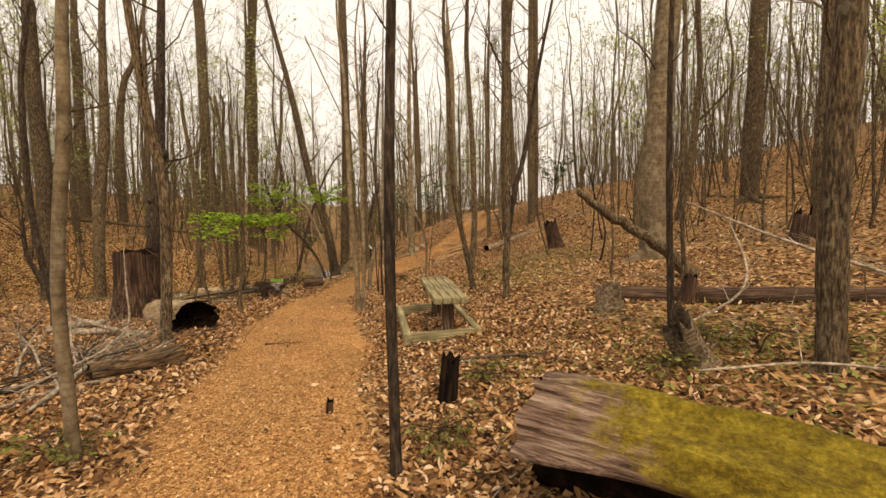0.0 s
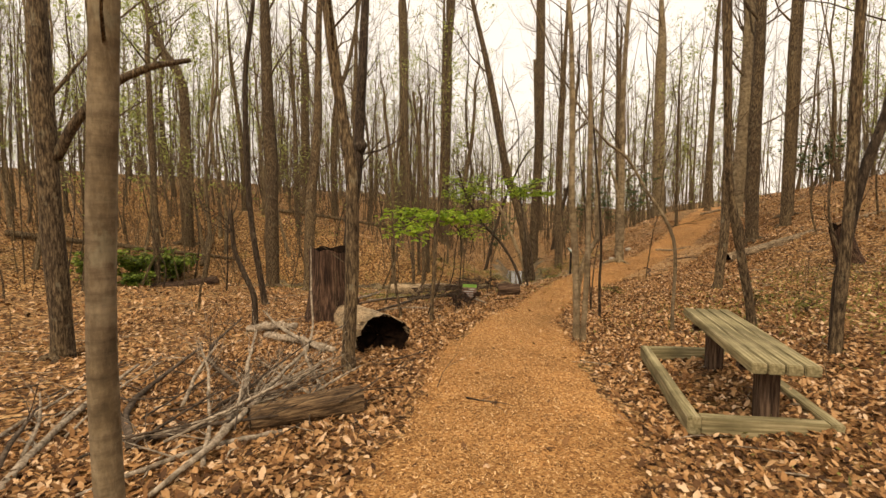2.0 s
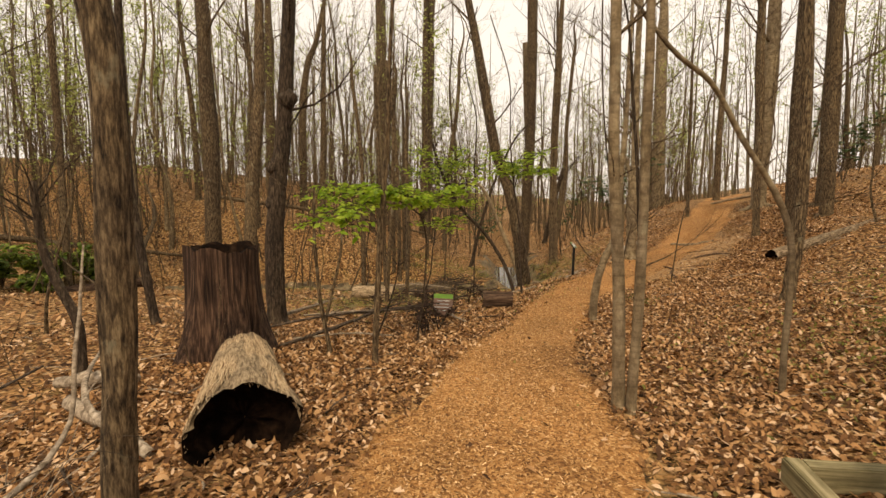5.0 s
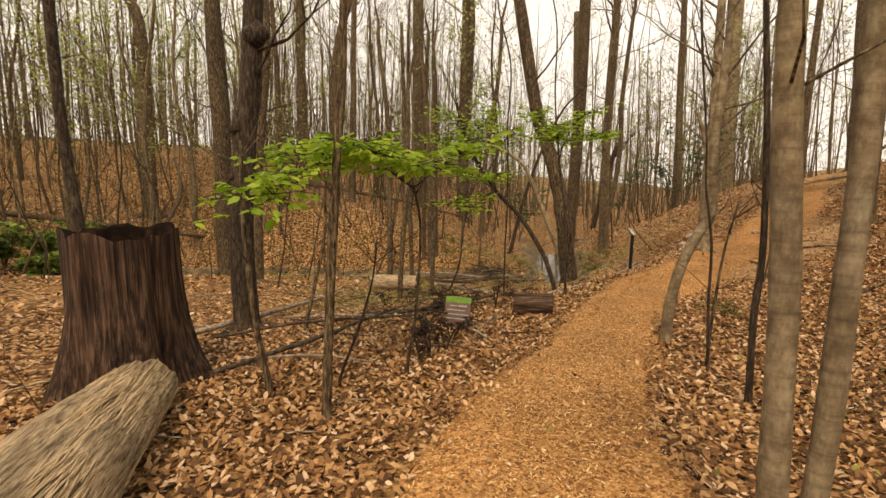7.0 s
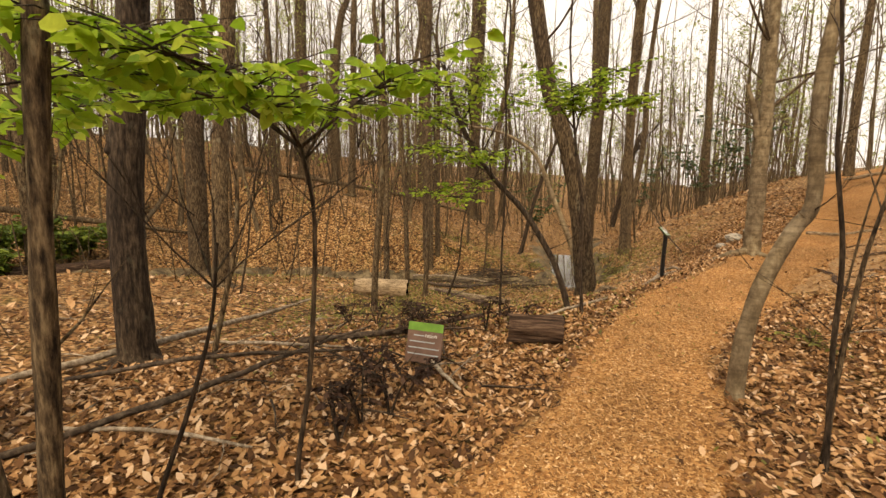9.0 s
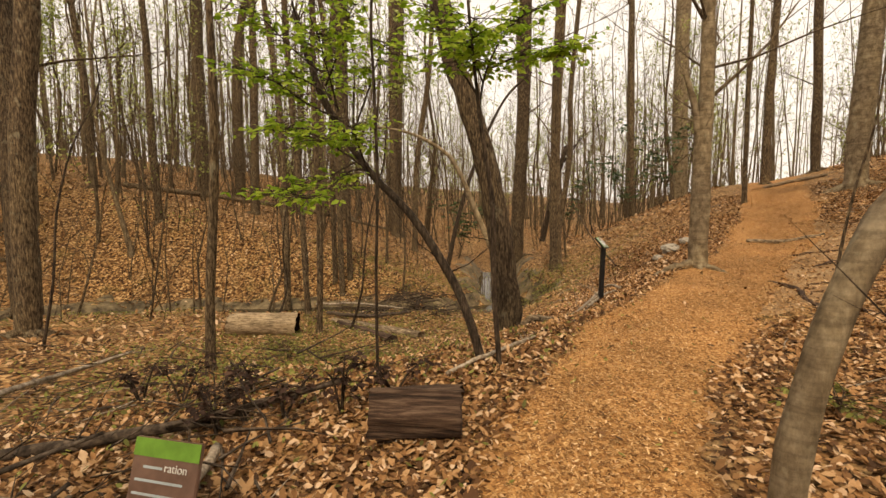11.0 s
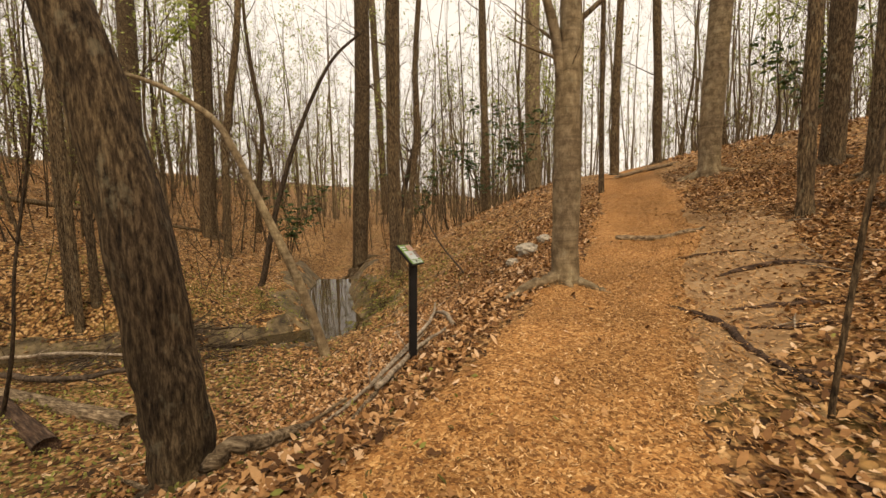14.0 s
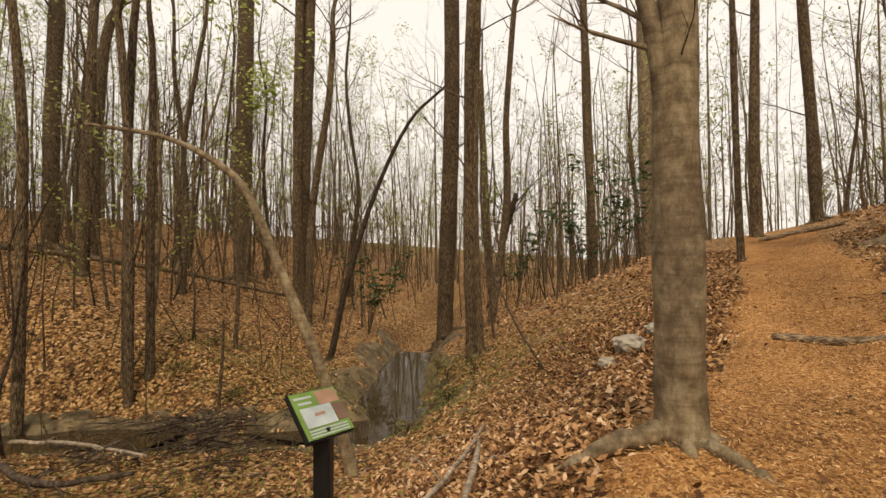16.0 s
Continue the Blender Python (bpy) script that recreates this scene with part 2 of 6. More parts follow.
ROT = wood_material("red_rotten_stump_wood", (0.012, 0.006, 0.004), (0.06, 0.032, 0.02), (0.17, 0.1, 0.064), (34, 34, 1.6), 0.06)
ROT_LOG = wood_material("dark_rotten_log_wood", (0.02, 0.012, 0.008), (0.07, 0.04, 0.025), (0.16, 0.105, 0.07), (3, 45, 45), 0.03)
CHARCOAL = wood_material("charred_stump_wood", (0.004, 0.003, 0.003), (0.012, 0.008, 0.006), (0.03, 0.02, 0.014), (22, 22, 3), 0.02)
STICK = wood_material("bleached_stick_wood", (0.13, 0.1, 0.07), (0.28, 0.225, 0.165), (0.45, 0.385, 0.3), (20, 20, 20), 0.004)
DARK_STICK = wood_material("damp_dark_stick", (0.025, 0.018, 0.012), (0.07, 0.05, 0.035), (0.14, 0.105, 0.075), (20, 20, 20), 0.004)
MOSSY = mossy_wood()
for _m in (LOG_END_AND_SHADE, CHARCOAL):
    _m.node_tree.nodes["Principled BSDF"].inputs["Specular IOR Level"].default_value = 0.04
BLACK_METAL = plain("black_painted_steel", (0.012, 0.012, 0.013), 0.45, 0.0)
ROCK = plain("pale_rough_stone", (0.3, 0.27, 0.22), 0.95, 0.0, 0.4)
GREEN_PAINT = plain("sign_green_print", (0.13, 0.27, 0.04), 0.35)
BROWN_PAINT = plain("sign_brown_print", (0.16, 0.095, 0.07), 0.35)
WHITE_PAINT = plain("sign_white_print", (0.68, 0.68, 0.63), 0.35, 0.0, 0.08)
GLOSS_GREEN = plain("sign_glossy_green_print", (0.15, 0.26, 0.06), 0.16)
GLOSS_GREEN.node_tree.nodes["Principled BSDF"].inputs["Specular IOR Level"].default_value = 0.6
PALE_PAINT = plain("sign_pale_print", (0.4, 0.46, 0.48), 0.3)
PINK_PAINT = plain("sign_photo_brown_print", (0.34, 0.2, 0.14), 0.3)
MUD, _n, _l, _b = material("dark_wet_creek_mud", 0.6)
_v = coords(_n, _l, (1, 1, 1), "World")
_a = noise_tex(_n, _l, _v, 3.0, 8, 0.7)
_l.new(ramp(_n, _l, _a, [(0.35, (0.03, 0.021, 0.012)), (0.5, (0.12, 0.088, 0.046)), (0.66, (0.25, 0.19, 0.105))]), _b.inputs["Base Color"])
bump(_n, _l, _b, noise_tex(_n, _l, _v, 16, 7, 0.7), 0.8, 0.04)
WATER, _n, _l, _b = material("still_brown_creek_water", 0.025)
_b.inputs["Base Color"].default_value = (0.045, 0.032, 0.016, 1)
_b.inputs["IOR"].default_value = 1.33
_b.inputs["Specular IOR Level"].default_value = 0.2
bump(_n, _l, _b, noise_tex(_n, _l, coords(_n, _l, (4, 4, 4), "World"), 1.0, 3), 0.06, 0.02)


# ---- the lie of the land ----
PROFILE = [(-30, .3), (-6, .05), (0, -.05), (4, -.2), (7, -.38), (10, -.5), (14, -.7), (17, -.68), (19.5, -.52), (22, -.36), (24, -.18), (28, .5), (32, 1.05), (38, 1.54), (46, 1.75), (80, 1.5)]
CENTRE = [(-30, 2), (-6, -.4), (0, -1.0), (3.4, -1.5), (6, -2.1), (9, -2.8), (12, -3.1), (15, -3.0), (17, -2.7), (19, -1.7), (20.6, -1.1), (24, .35), (28, 1.3), (33, 2.5), (38, 3.6), (46, 6.5), (80, 18)]
FLAT = [(-30, 0), (4, -.35), (8, -.55), (11, -.7), (15, -1.15), (19, -1.78), (22, -2.12), (24.5, -2.22), (32, -1.9), (50, -1.2)]
EDGE = [(-30, 1.0), (15, 1.0), (18, .6), (60, .6)]
WIDE = [(-30, 5), (15, 5), (17, 3.7), (18.5, 3.1), (19.6, 3.4), (23, 5.2), (27, 7), (33, 10), (60, 14)]
CREEK = [(-30, -20), (10, -19), (15, -18), (19, -17), (21.5, -15.5), (23, -12.5), (24, -10), (25.3, -6.9), (26.5, -6), (28.5, -7), (31.5, -7.9), (36, -9), (50, -12), (80, -20)]
LEFT_WIDE = [(-30, .75), (3, .72), (5, .8), (7, .88), (9, .86), (11, .72), (12.5, .55), (15, .62), (17, .72), (19, 1.0), (24, 1.05), (29, .8), (46, .9)]
RIGHT_WIDE = [(-30, .95), (3, 1.0), (5, 1.1), (7, 1.28), (9, 1.25), (10.2, .95), (11.5, .8), (14, .68), (16, .7), (17.2, 1.0), (18.5, .8), (20, .65), (23, .9), (28, 1.0), (46, 1.1)]
SLOPE = [(-30, .09), (4, .12), (8, .15), (12, .165), (18, .19), (22, .29), (32, .29), (60, .22)]
START = [(-30, 1.6), (17, 1.6), (20, 1.0), (23, 0), (60, 0)]
BED = [(-30, -1.2), (8, -1.4), (15, -2.0), (21, -2.62), (30, -2.7), (50, -2.5), (80, -2)]


def along(stations, v):
    """A smooth curve through the stations, for an array of places."""
    a, p = np.array(stations, float).T
    v = np.clip(np.asarray(v, float), a[0], a[-1])
    k = np.clip(np.searchsorted(a, v, "right") - 1, 0, len(a) - 2)
    s = (v - a[k]) / (a[k + 1] - a[k])
    return p[k] + (p[k + 1] - p[k]) * (0.5 * s + 0.5 * s * s * (3 - 2 * s))


def ease(a, b, v):
    s = np.clip((v - a) / (b - a), 0, 1)
    return s * s * (3 - 2 * s)


def ground(x, y):
    """Height of the ground: the path's profile, the slope to its right, the bank and creek to its left."""
    x, y = np.asarray(x, float), np.asarray(y, float)
    d, p = x - along(CENTRE, y), along(PROFILE, y)
    r = np.maximum(0, d - along(START, y))
    right = p + 4.6 * (1 - np.exp(-along(SLOPE, y) * r / 4.6)) + 3 * ease(10, 38, r)
    left = p + (along(FLAT, y) - p) * ease(0, 1, (-d - along(EDGE, y)) / along(WIDE, y))
    z = np.where(d >= 0, right, left)
    c = x - along(CREEK, y)
    w = np.sqrt(1 + np.minimum(4, ((along(CREEK, y + .3) - along(CREEK, y - .3)) / .6) ** 2))
    z = z + np.where(c < 0, 11 * (1 - np.exp(-.3 * np.maximum(0, -c - w - 1.2) / 11)), 0)
    z = z + (along(BED, y) - z) * np.exp(-np.minimum(60, (c / w) ** 4))
    off = ease(0.9, 2.2, np.abs(d))
    rough = 0.03 * np.sin(1.7 * x + 0.6 * y) * np.sin(1.3 * y - 0.4 * x) + 0.018 * np.sin(4.1 * x + 1.1) * np.sin(3.7 * y + 2.0 * x) + 0.16 * np.sin(0.31 * x + 1) * np.sin(0.27 * y + .5) * ease(12, 20, np.abs(d))
    return z + rough * off


def off_path(x, y):
    """How far a place lies outside the mulch; negative on it."""
    d = x - along(CENTRE, y)
    return np.where(d < 0, -d - along(LEFT_WIDE, y), d - along(RIGHT_WIDE, y))


def gz(x, y):
    return float(ground(x, y))


def mesh_of(name, verts, faces, mat, smooth=False):
    me = bpy.data.meshes.new(name)
    me.from_pydata(verts, [], faces)
    me.materials.append(mat)
    if smooth:
        me.polygons.foreach_set("use_smooth", [True] * len(me.polygons))
    me.update()
    return me


def sheet(name, xs, ys, height, mat):
    """A grid of ground over the places xs, ys (arrays of one shape)."""
    rows, cols = xs.shape
    verts = np.stack([xs, ys, height], -1).reshape(-1, 3).tolist()
    k = np.arange(rows * cols).reshape(rows, cols)
    faces = np.stack([k[:-1, :-1], k[:-1, 1:], k[1:, 1:], k[1:, :-1]], -1).reshape(-1, 4).tolist()
    return new(name, mesh_of(name, verts, faces, mat, True))


gx = np.concatenate([[-1500, -500, -200, -120, -90], np.arange(-70, -22, 1.2), np.arange(-22, 8, 0.18), np.arange(8, 60, 1.2), [80, 120, 200, 500, 1500]])
gy = np.concatenate([[-1500, -400, -120, -60], np.arange(-40, -3, 1.5), np.arange(-3, 38, 0.18), np.arange(38, 110, 1.5), [130, 200, 500, 1500]])
X, Y = np.meshgrid(gx, gy)
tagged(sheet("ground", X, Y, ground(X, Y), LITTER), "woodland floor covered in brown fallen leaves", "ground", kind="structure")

py = np.arange(-8, 46, 0.15)
across = np.linspace(-1, 1, 17)
PY, PA = np.meshgrid(py, across, indexing="ij")
half = np.where(PA < 0, along(LEFT_WIDE, PY), along(RIGHT_WIDE, PY)) + 0.08 + 0.04 * np.sin(13.1 * PY + 5 * np.sign(PA)) + 0.09 * np.sin(1.9 * PY + 1.2 * np.sign(PA)) + 0.05 * np.sin(5.3 * PY + 2 * np.sign(PA))
PX = along(CENTRE, PY) + PA * half
PZ = ground(PX, PY) + 0.035 * (1 - np.abs(PA) ** 4) - 0.045 * np.abs(PA) ** 8
tagged(sheet("path", PX, PY, PZ, MULCH), "orange-brown wood-chip mulch footpath through the woods", "footpath", kind="structure")

dy = np.arange(18.0, 25.6, 0.12)
DY, DA = np.meshgrid(dy, np.linspace(0, 1, 15), indexing="ij")
reach = (.12 + 1.5 * np.sin(np.clip((DY - 18.0) / 7.6, 0, 1) * math.pi)) * (1 + 0.12 * np.sin(4 * DY) + .07 * np.sin(11 * DY))
DX = along(CENTRE, DY) + 0.55 + DA * reach
fade = np.minimum(np.minimum(DA / 0.12, (1 - DA) / 0.25), np.minimum((DY - 18.0) / 0.6, (25.5 - DY) / 0.6))
DZ = ground(DX, DY) + 0.03 * np.clip(fade, -1, 1) - 0.014
tagged(sheet("dirt_patch", DX, DY, DZ, DIRT), "bare grey-tan trodden dirt beside the mulch path", "bare dirt", kind="structure")

MX, MY = np.meshgrid(np.arange(-19, -3.6, 0.14), np.arange(14, 34, 0.14))
bend = np.sqrt(1 + np.minimum(4, ((along(CREEK, MY + .3) - along(CREEK, MY - .3)) / .6) ** 2))
bank = np.abs(MX - along(CREEK, MY)) / bend + .22 * np.sin(2.3 * MY + 1.1 * MX) + .16 * np.sin(5.1 * MX - 2.7 * MY)
MZ = ground(MX, MY) + .02 - .12 * ease(1.25, 1.75, bank) + .03 * np.sin(7 * MX + 3 * MY) * np.sin(5 * MY - 2 * MX)
tagged(sheet("creek_bank", MX, MY, MZ, MUD), "dark wet mud along the creek", "mud", kind="structure")

for x0, x1, y0, y1, level in ((-19, -9.6, 18.5, 25.2, -2.44), (-9.4, -4.4, 25.1, 33.5, -2.52)):
    WX, WY = np.meshgrid(np.linspace(x0, x1, 5), np.linspace(y0, y1, 5))
    tagged(sheet("water", WX, WY, np.full_like(WX, level), WATER), "still brown woodland creek reflecting the bare trees", "water", kind="structure")


# ---- tubes, trunks and branches ----
class Shape:
    def __init__(self):
        self.v, self.f = [], []

    def tube(self, pts, sides, wobble=0.0, seed=0.0, squash=1.0, caps=True):
        """A tube through points (x, y, z, r)."""
        base, n = len(self.v), len(pts)
        up = Vector((0.31, 0.95, 0.05))
        for i, (x, y, z, r) in enumerate(pts):
            a, b = pts[max(0, i - 1)], pts[min(n - 1, i + 1)]
            d = Vector((b[0] - a[0], b[1] - a[1], b[2] - a[2]))
            d = d.normalized() if d.length > 1e-6 else Vector((0, 0, 1))
            side = up - d * up.dot(d)
            side = side.normalized() if side.length > 1e-4 else d.orthogonal().normalized()
            up, other = side, d.cross(side)
            for k in range(sides):
                t = 2 * math.pi * k / sides
                q = r
                if wobble:
                    q *= 1 + wobble * noise.noise((math.cos(t) * 1.6 + seed, math.sin(t) * 1.6, i * 0.35 + seed))
                c, s = math.cos(t) * q, math.sin(t) * q * squash
                self.v.append((x + side.x * c + other.x * s, y + side.y * c + other.y * s, z + side.z * c + other.z * s))
        for i in range(n - 1):
            for k in range(sides):
                p, q = base + i * sides + k, base + i * sides + (k + 1) % sides
                self.f.append((p, q, q + sides, p + sides))
        if caps:
            self.f.append(tuple(base + k for k in reversed(range(sides))))
            self.f.append(tuple(base + (n - 1) * sides + k for k in range(sides)))

    def limb(self, p, d, length, r, depth, rng, sides=5, rise=0.25):
        """A branch that bends upwards and carries twigs."""
        seg = (2, 3, 4)[depth]
        pts, d, q = [(*p, r)], d.normalized(), p.copy()
        for i in range(seg):
            d = (d + Vector((rng.uniform(-.28, .28), rng.uniform(-.28, .28), rng.uniform(-.12, rise)))).normalized()
            q = q + d * (length / seg)
            pts.append((*q, r * (1 - 0.85 * (i + 1) / seg)))
        self.tube(pts, max(3, min(sides, depth + 2)), caps=False)
        if depth > 0:
            for _ in range(rng.randint(3, 5) if depth > 1 else rng.randint(2, 4)):
                k = rng.uniform(0.3, 0.97) * seg
                i = min(int(k), seg - 1)
                a, b = Vector(pts[i][:3]), Vector(pts[i + 1][:3])
                at = a.lerp(b, k - i)
                out = ((b - a).normalized() + Vector((rng.uniform(-1, 1), rng.uniform(-1, 1), rng.uniform(-.3, .8))) * 0.75)
                self.limb(at, out, length * rng.uniform(.3, .55), max(0.003, pts[i][3] * 0.5), depth - 1, rng, sides - 1, rise)

    def leaf(self, p, along_, flat, size, bend=0.15):
        """A pointed oval leaf of two folded halves."""
        a = along_.normalized()
        s = a.cross(flat)
        s = s.normalized() if s.length > 1e-4 else a.orthogonal().normalized()
        u = s.cross(a)
        k = len(self.v)
        for f, w, h in ((0, 0, 0), (.32, .29, .05), (.7, .23, .0), (1, 0, -bend), (.7, -.23, 0), (.32, -.29, .05)):
            self.v.append(tuple(p + (a * f + s * w + u * h) * size))
        self.f += [(k, k + 1, k + 2, k + 3), (k, k + 3, k + 4, k + 5)]

    def speck(self, p, d, flat, size):
        """A far-off leaf: one pointed blade."""
        a = d.normalized()
        s = a.cross(flat)
        s = s.normalized() if s.length > 1e-4 else a.orthogonal().normalized()
        k = len(self.v)
        self.v += [tuple(p), tuple(p + (a * .5 + s * .3) * size), tuple(p + a * size), tuple(p + (a * .5 - s * .3) * size)]
        self.f.append((k, k + 1, k + 2, k + 3))

    def made(self, name, mat, smooth=True):
        return mesh_of(name, self.v, self.f, mat, smooth)


def spline(pts, steps):
    """Catmull-Rom through points of any size."""
    p = [np.array(q, float) for q in pts]
    p = [2 * p[0] - p[1]] + p + [2 * p[-1] - p[-2]]
    out = []
    for i in range(1, len(p) - 2):
        for s in np.linspace(0, 1, steps, endpoint=False):
            a, b, c, d = p[i - 1:i + 3]
            out.append(.5 * (2 * b + (c - a) * s + (2 * a - 5 * b + 4 * c - d) * s * s + (3 * b - a - 3 * c + d) * s ** 3))
    out.append(p[-2])
    return [tuple(map(float, q)) for q in out]


def part(name, shape, mat, parent, label="", smooth=True):
    ob = new(name, shape.made(name, mat, smooth))
    ob.parent = parent
    if label:
        tagged(ob, label)
    return ob


TREE_SPOTS = []


def traced_tree(x, y, r0, pts, height, bark, label):
    """A tree that stands at x, y: its trunk goes through the offsets (dx, dy, dz, r) and on to its height, then branches."""
    rng = random.Random(int(x * 131 + y * 977))
    TREE_SPOTS.append((x, y))
    z = gz(x, y)
    kind = "sapling" if r0 < 0.06 else "tree"
    top = new(kind)
    top.matrix_world = pose(x, y, z)
    tagged(top, label, kind)
    line = [(0, 0, -.25, r0 * 1.3), (0, 0, 0.02, r0 * 1.12), (pts[0][0] * .2, pts[0][1] * .2, min(.35, pts[0][2] * .3), r0 * .97)] + [tuple(p) for p in pts]
    last, before = np.array(pts[-1][:3]), np.array(pts[-2][:3])
    if height > last[2] + 1:
        d = (last - before) / np.linalg.norm(last - before)
        d = d * 0.6 + np.array([0, 0, .4])
        rest = height - last[2]
        for k in (.3, .65, 1.0):
            q = last + d * rest * k + np.array([rng.uniform(-.25, .25), rng.uniform(-.25, .25), 0]) * k
            line.append((*q, max(.012, pts[-1][3] * (1 - .88 * k))))
    curve = spline(line, 5)
    sides = 16 if r0 > .1 else 12 if r0 > .05 else 8
    trunk = Shape()
    flare = []
    for (a, b, c, r) in curve:
        flare.append((a, b, c, max(r, .008)))
    trunk.tube(flare, sides, 0.22 if bark == "grey" else 0.13, x + y)
    if r0 > 0.1:
        for k in range(rng.randint(4, 6)):
            t = rng.uniform(0, 6.28)
            e, reach = r0 * .75, r0 * rng.uniform(2.2, 3.6)
            root = []
            for s in (0.0, .35, .7, 1.0):
                px, py_ = math.cos(t + .3 * s) * (e + reach * s), math.sin(t + .3 * s) * (e + reach * s)
                root.append((px, py_, gz(x + px, y + py_) - z + .5 * r0 * (1 - s) ** 2.2 - .03 - .04 * s, r0 * (.36 - .26 * s)))
            trunk.tube(spline(root, 3), 7, .2, k)
    part("trunk", trunk, BARK[bark], top)
    n = 5 if r0 < .04 else 7 if r0 < .1 else 10
    high = [q for q in curve[:-1] if q[2] > last[2] * .95] or curve[-4:-1]
    for k in range(n):
        a, b, c, r = rng.choice(high)
        t = rng.uniform(0, 6.28)
        out = Vector((math.cos(t), math.sin(t), rng.uniform(.5, 1.4)))
        ln = rng.uniform(.8, 1.6) * (.8 if r0 < .06 else 1.5 if r0 < .12 else 2.4)
        crown = Shape()
        crown.limb(Vector((a, b, c)), out, ln, min(.05, max(.005, r * .3)), 2, rng)
        part("branch", crown, BARK["grey" if bark == "pale" else bark], top)
    for k in range(8 if height > 12 else 0):
        a, b, c, r = rng.choice([q for q in curve if 3.2 < q[2] < height * .9] or curve[-3:])
        t = rng.uniform(0, 6.28)
        crown = Shape()
        crown.limb(Vector((a, b, c)), Vector((math.cos(t), math.sin(t), rng.uniform(.2, 1.3))), rng.uniform(1.2, 3.4), min(.028, max(.006, r * .22)), 2, rng)
        part("branch", crown, BARK["grey" if bark == "pale" else bark], top)
    for k in range(0 if r0 > .2 else 2):
        a, b, c, r = rng.choice([q for q in curve if .8 < q[2] < max(1.5, last[2])] or curve)
        t = rng.uniform(0, 6.28)
        crown = Shape()
        crown.limb(Vector((a, b, c)), Vector((math.cos(t), math.sin(t), rng.uniform(.2, .9))), rng.uniform(.3, .8), min(.008, r * .3), 1, rng, 4)
        part("twig", crown, BARK["grey" if bark == "pale" else bark], top)
    return top, [(a + x, b + y, c + z, r) for a, b, c, r in curve]


# ---- trees that stand along the walk ----
traced_tree(-0.37, 3.42, 0.039, [(0.00, 0.00, 1.60, 0.035), (0.05, 0.00, 2.93, 0.031)], 6.7, "dark", "slim dark-barked young tree at the path edge")
traced_tree(-2.60, 3.62, 0.045, [(-0.01, -0.00, 1.27, 0.042), (0.12, 0.00, 2.37, 0.039), (0.17, 0.00, 3.07, 0.036)], 7.2, "pale", "pale smooth-barked slim tree beside the path")
traced_tree(-4.20, 7.30, 0.080, [(0.06, 0.02, 1.02, 0.076), (0.09, 0.03, 2.27, 0.072), (-0.00, -0.00, 3.02, 0.067), (-0.07, -0.03, 3.66, 0.063)], 9.6, "grey", "grey-brown forked tree with knots beside a hollow log")
knob_tree, _ = traced_tree(-7.50, 12.30, 0.171, [(0.00, 0.00, 1.37, 0.156), (0.10, 0.06, 2.56, 0.141), (0.23, 0.13, 3.67, 0.125)], 16.0, "dark", "dark knobbly tree trunk with flared roots in leaf litter")
traced_tree(-12.36, 16.79, 0.197, [(0.12, 0.07, 2.82, 0.178), (0.38, 0.22, 5.40, 0.160), (0.47, 0.27, 6.63, 0.142)], 17.8, "grey", "bare grey-brown woodland tree with a straight trunk")
traced_tree(-15.60, 18.43, 0.294, [(0.12, 0.06, 4.56, 0.265), (0.09, 0.04, 8.67, 0.236)], 20, "grey", "bare grey-brown woodland tree with a straight trunk")
traced_tree(-24.70, 21.70, 0.343, [(0.13, 0.05, 4.55, 0.300), (0.16, 0.07, 8.96, 0.257), (-0.83, -0.34, 10.98, 0.214)], 20, "grey", "bare grey-brown woodland tree with a straight trunk")
traced_tree(-19.12, 15.73, 0.122, [(0.09, 0.04, 4.56, 0.108), (0.12, 0.05, 8.83, 0.094)], 12.6, "grey", "bare grey-brown woodland tree with a straight trunk")
traced_tree(-9.40, 11.47, 0.077, [(-0.28, -0.10, 2.43, 0.070), (-0.28, -0.10, 5.12, 0.064), (-0.12, -0.04, 6.48, 0.058)], 9.4, "dark", "bare dark-barked woodland tree with a straight trunk")
arm_tree, _ = traced_tree(-8.53, 6.63, 0.144, [(-0.01, -0.01, 2.62, 0.128), (0.00, 0.00, 4.86, 0.113)], 14.1, "grey", "bare grey-brown woodland tree with a straight trunk")
traced_tree(-1.87, 10.04, 0.056, [(-0.03, -0.01, 1.18, 0.052), (-0.09, -0.04, 2.19, 0.048), (-0.10, -0.04, 3.13, 0.045)], 7.9, "pale", "slender pale grey sapling in leaf litter")
traced_tree(-1.77, 9.99, 0.045, [(0.03, 0.01, 0.78, 0.044), (0.05, 0.02, 1.59, 0.042), (0.05, 0.02, 2.36, 0.040), (0.06, 0.02, 3.09, 0.039)], 7.2, "pale", "slender pale grey sapling in leaf litter")
traced_tree(-1.68, 12.18, 0.028, [(-0.01, -0.00, 0.76, 0.026), (0.01, 0.00, 1.34, 0.024), (-0.04, -0.02, 2.31, 0.022), (-0.11, -0.05, 3.10, 0.020)], 6, "dark", "slender dark-barked sapling in leaf litter")
traced_tree(-2.31, 14.00, 0.067, [(0.03, 0.02, 0.50, 0.063), (0.13, 0.07, 0.96, 0.060), (0.30, 0.17, 1.35, 0.057), (0.41, 0.23, 1.59, 0.053), (0.38, 0.22, 2.33, 0.050), (0.42, 0.24, 2.86, 0.047), (0.44, 0.25, 3.20, 0.043)], 8.7, "pale", "smooth grey tree with a sharply bent trunk")
beech_tree, _ = traced_tree(-1.62, 21.07, 0.157, [(0.01, 0.00, 1.00, 0.155), (0.02, 0.01, 2.09, 0.135), (0.04, 0.01, 2.83, 0.120)], 15.0, "pale", "tall smooth grey beech with spreading surface roots")
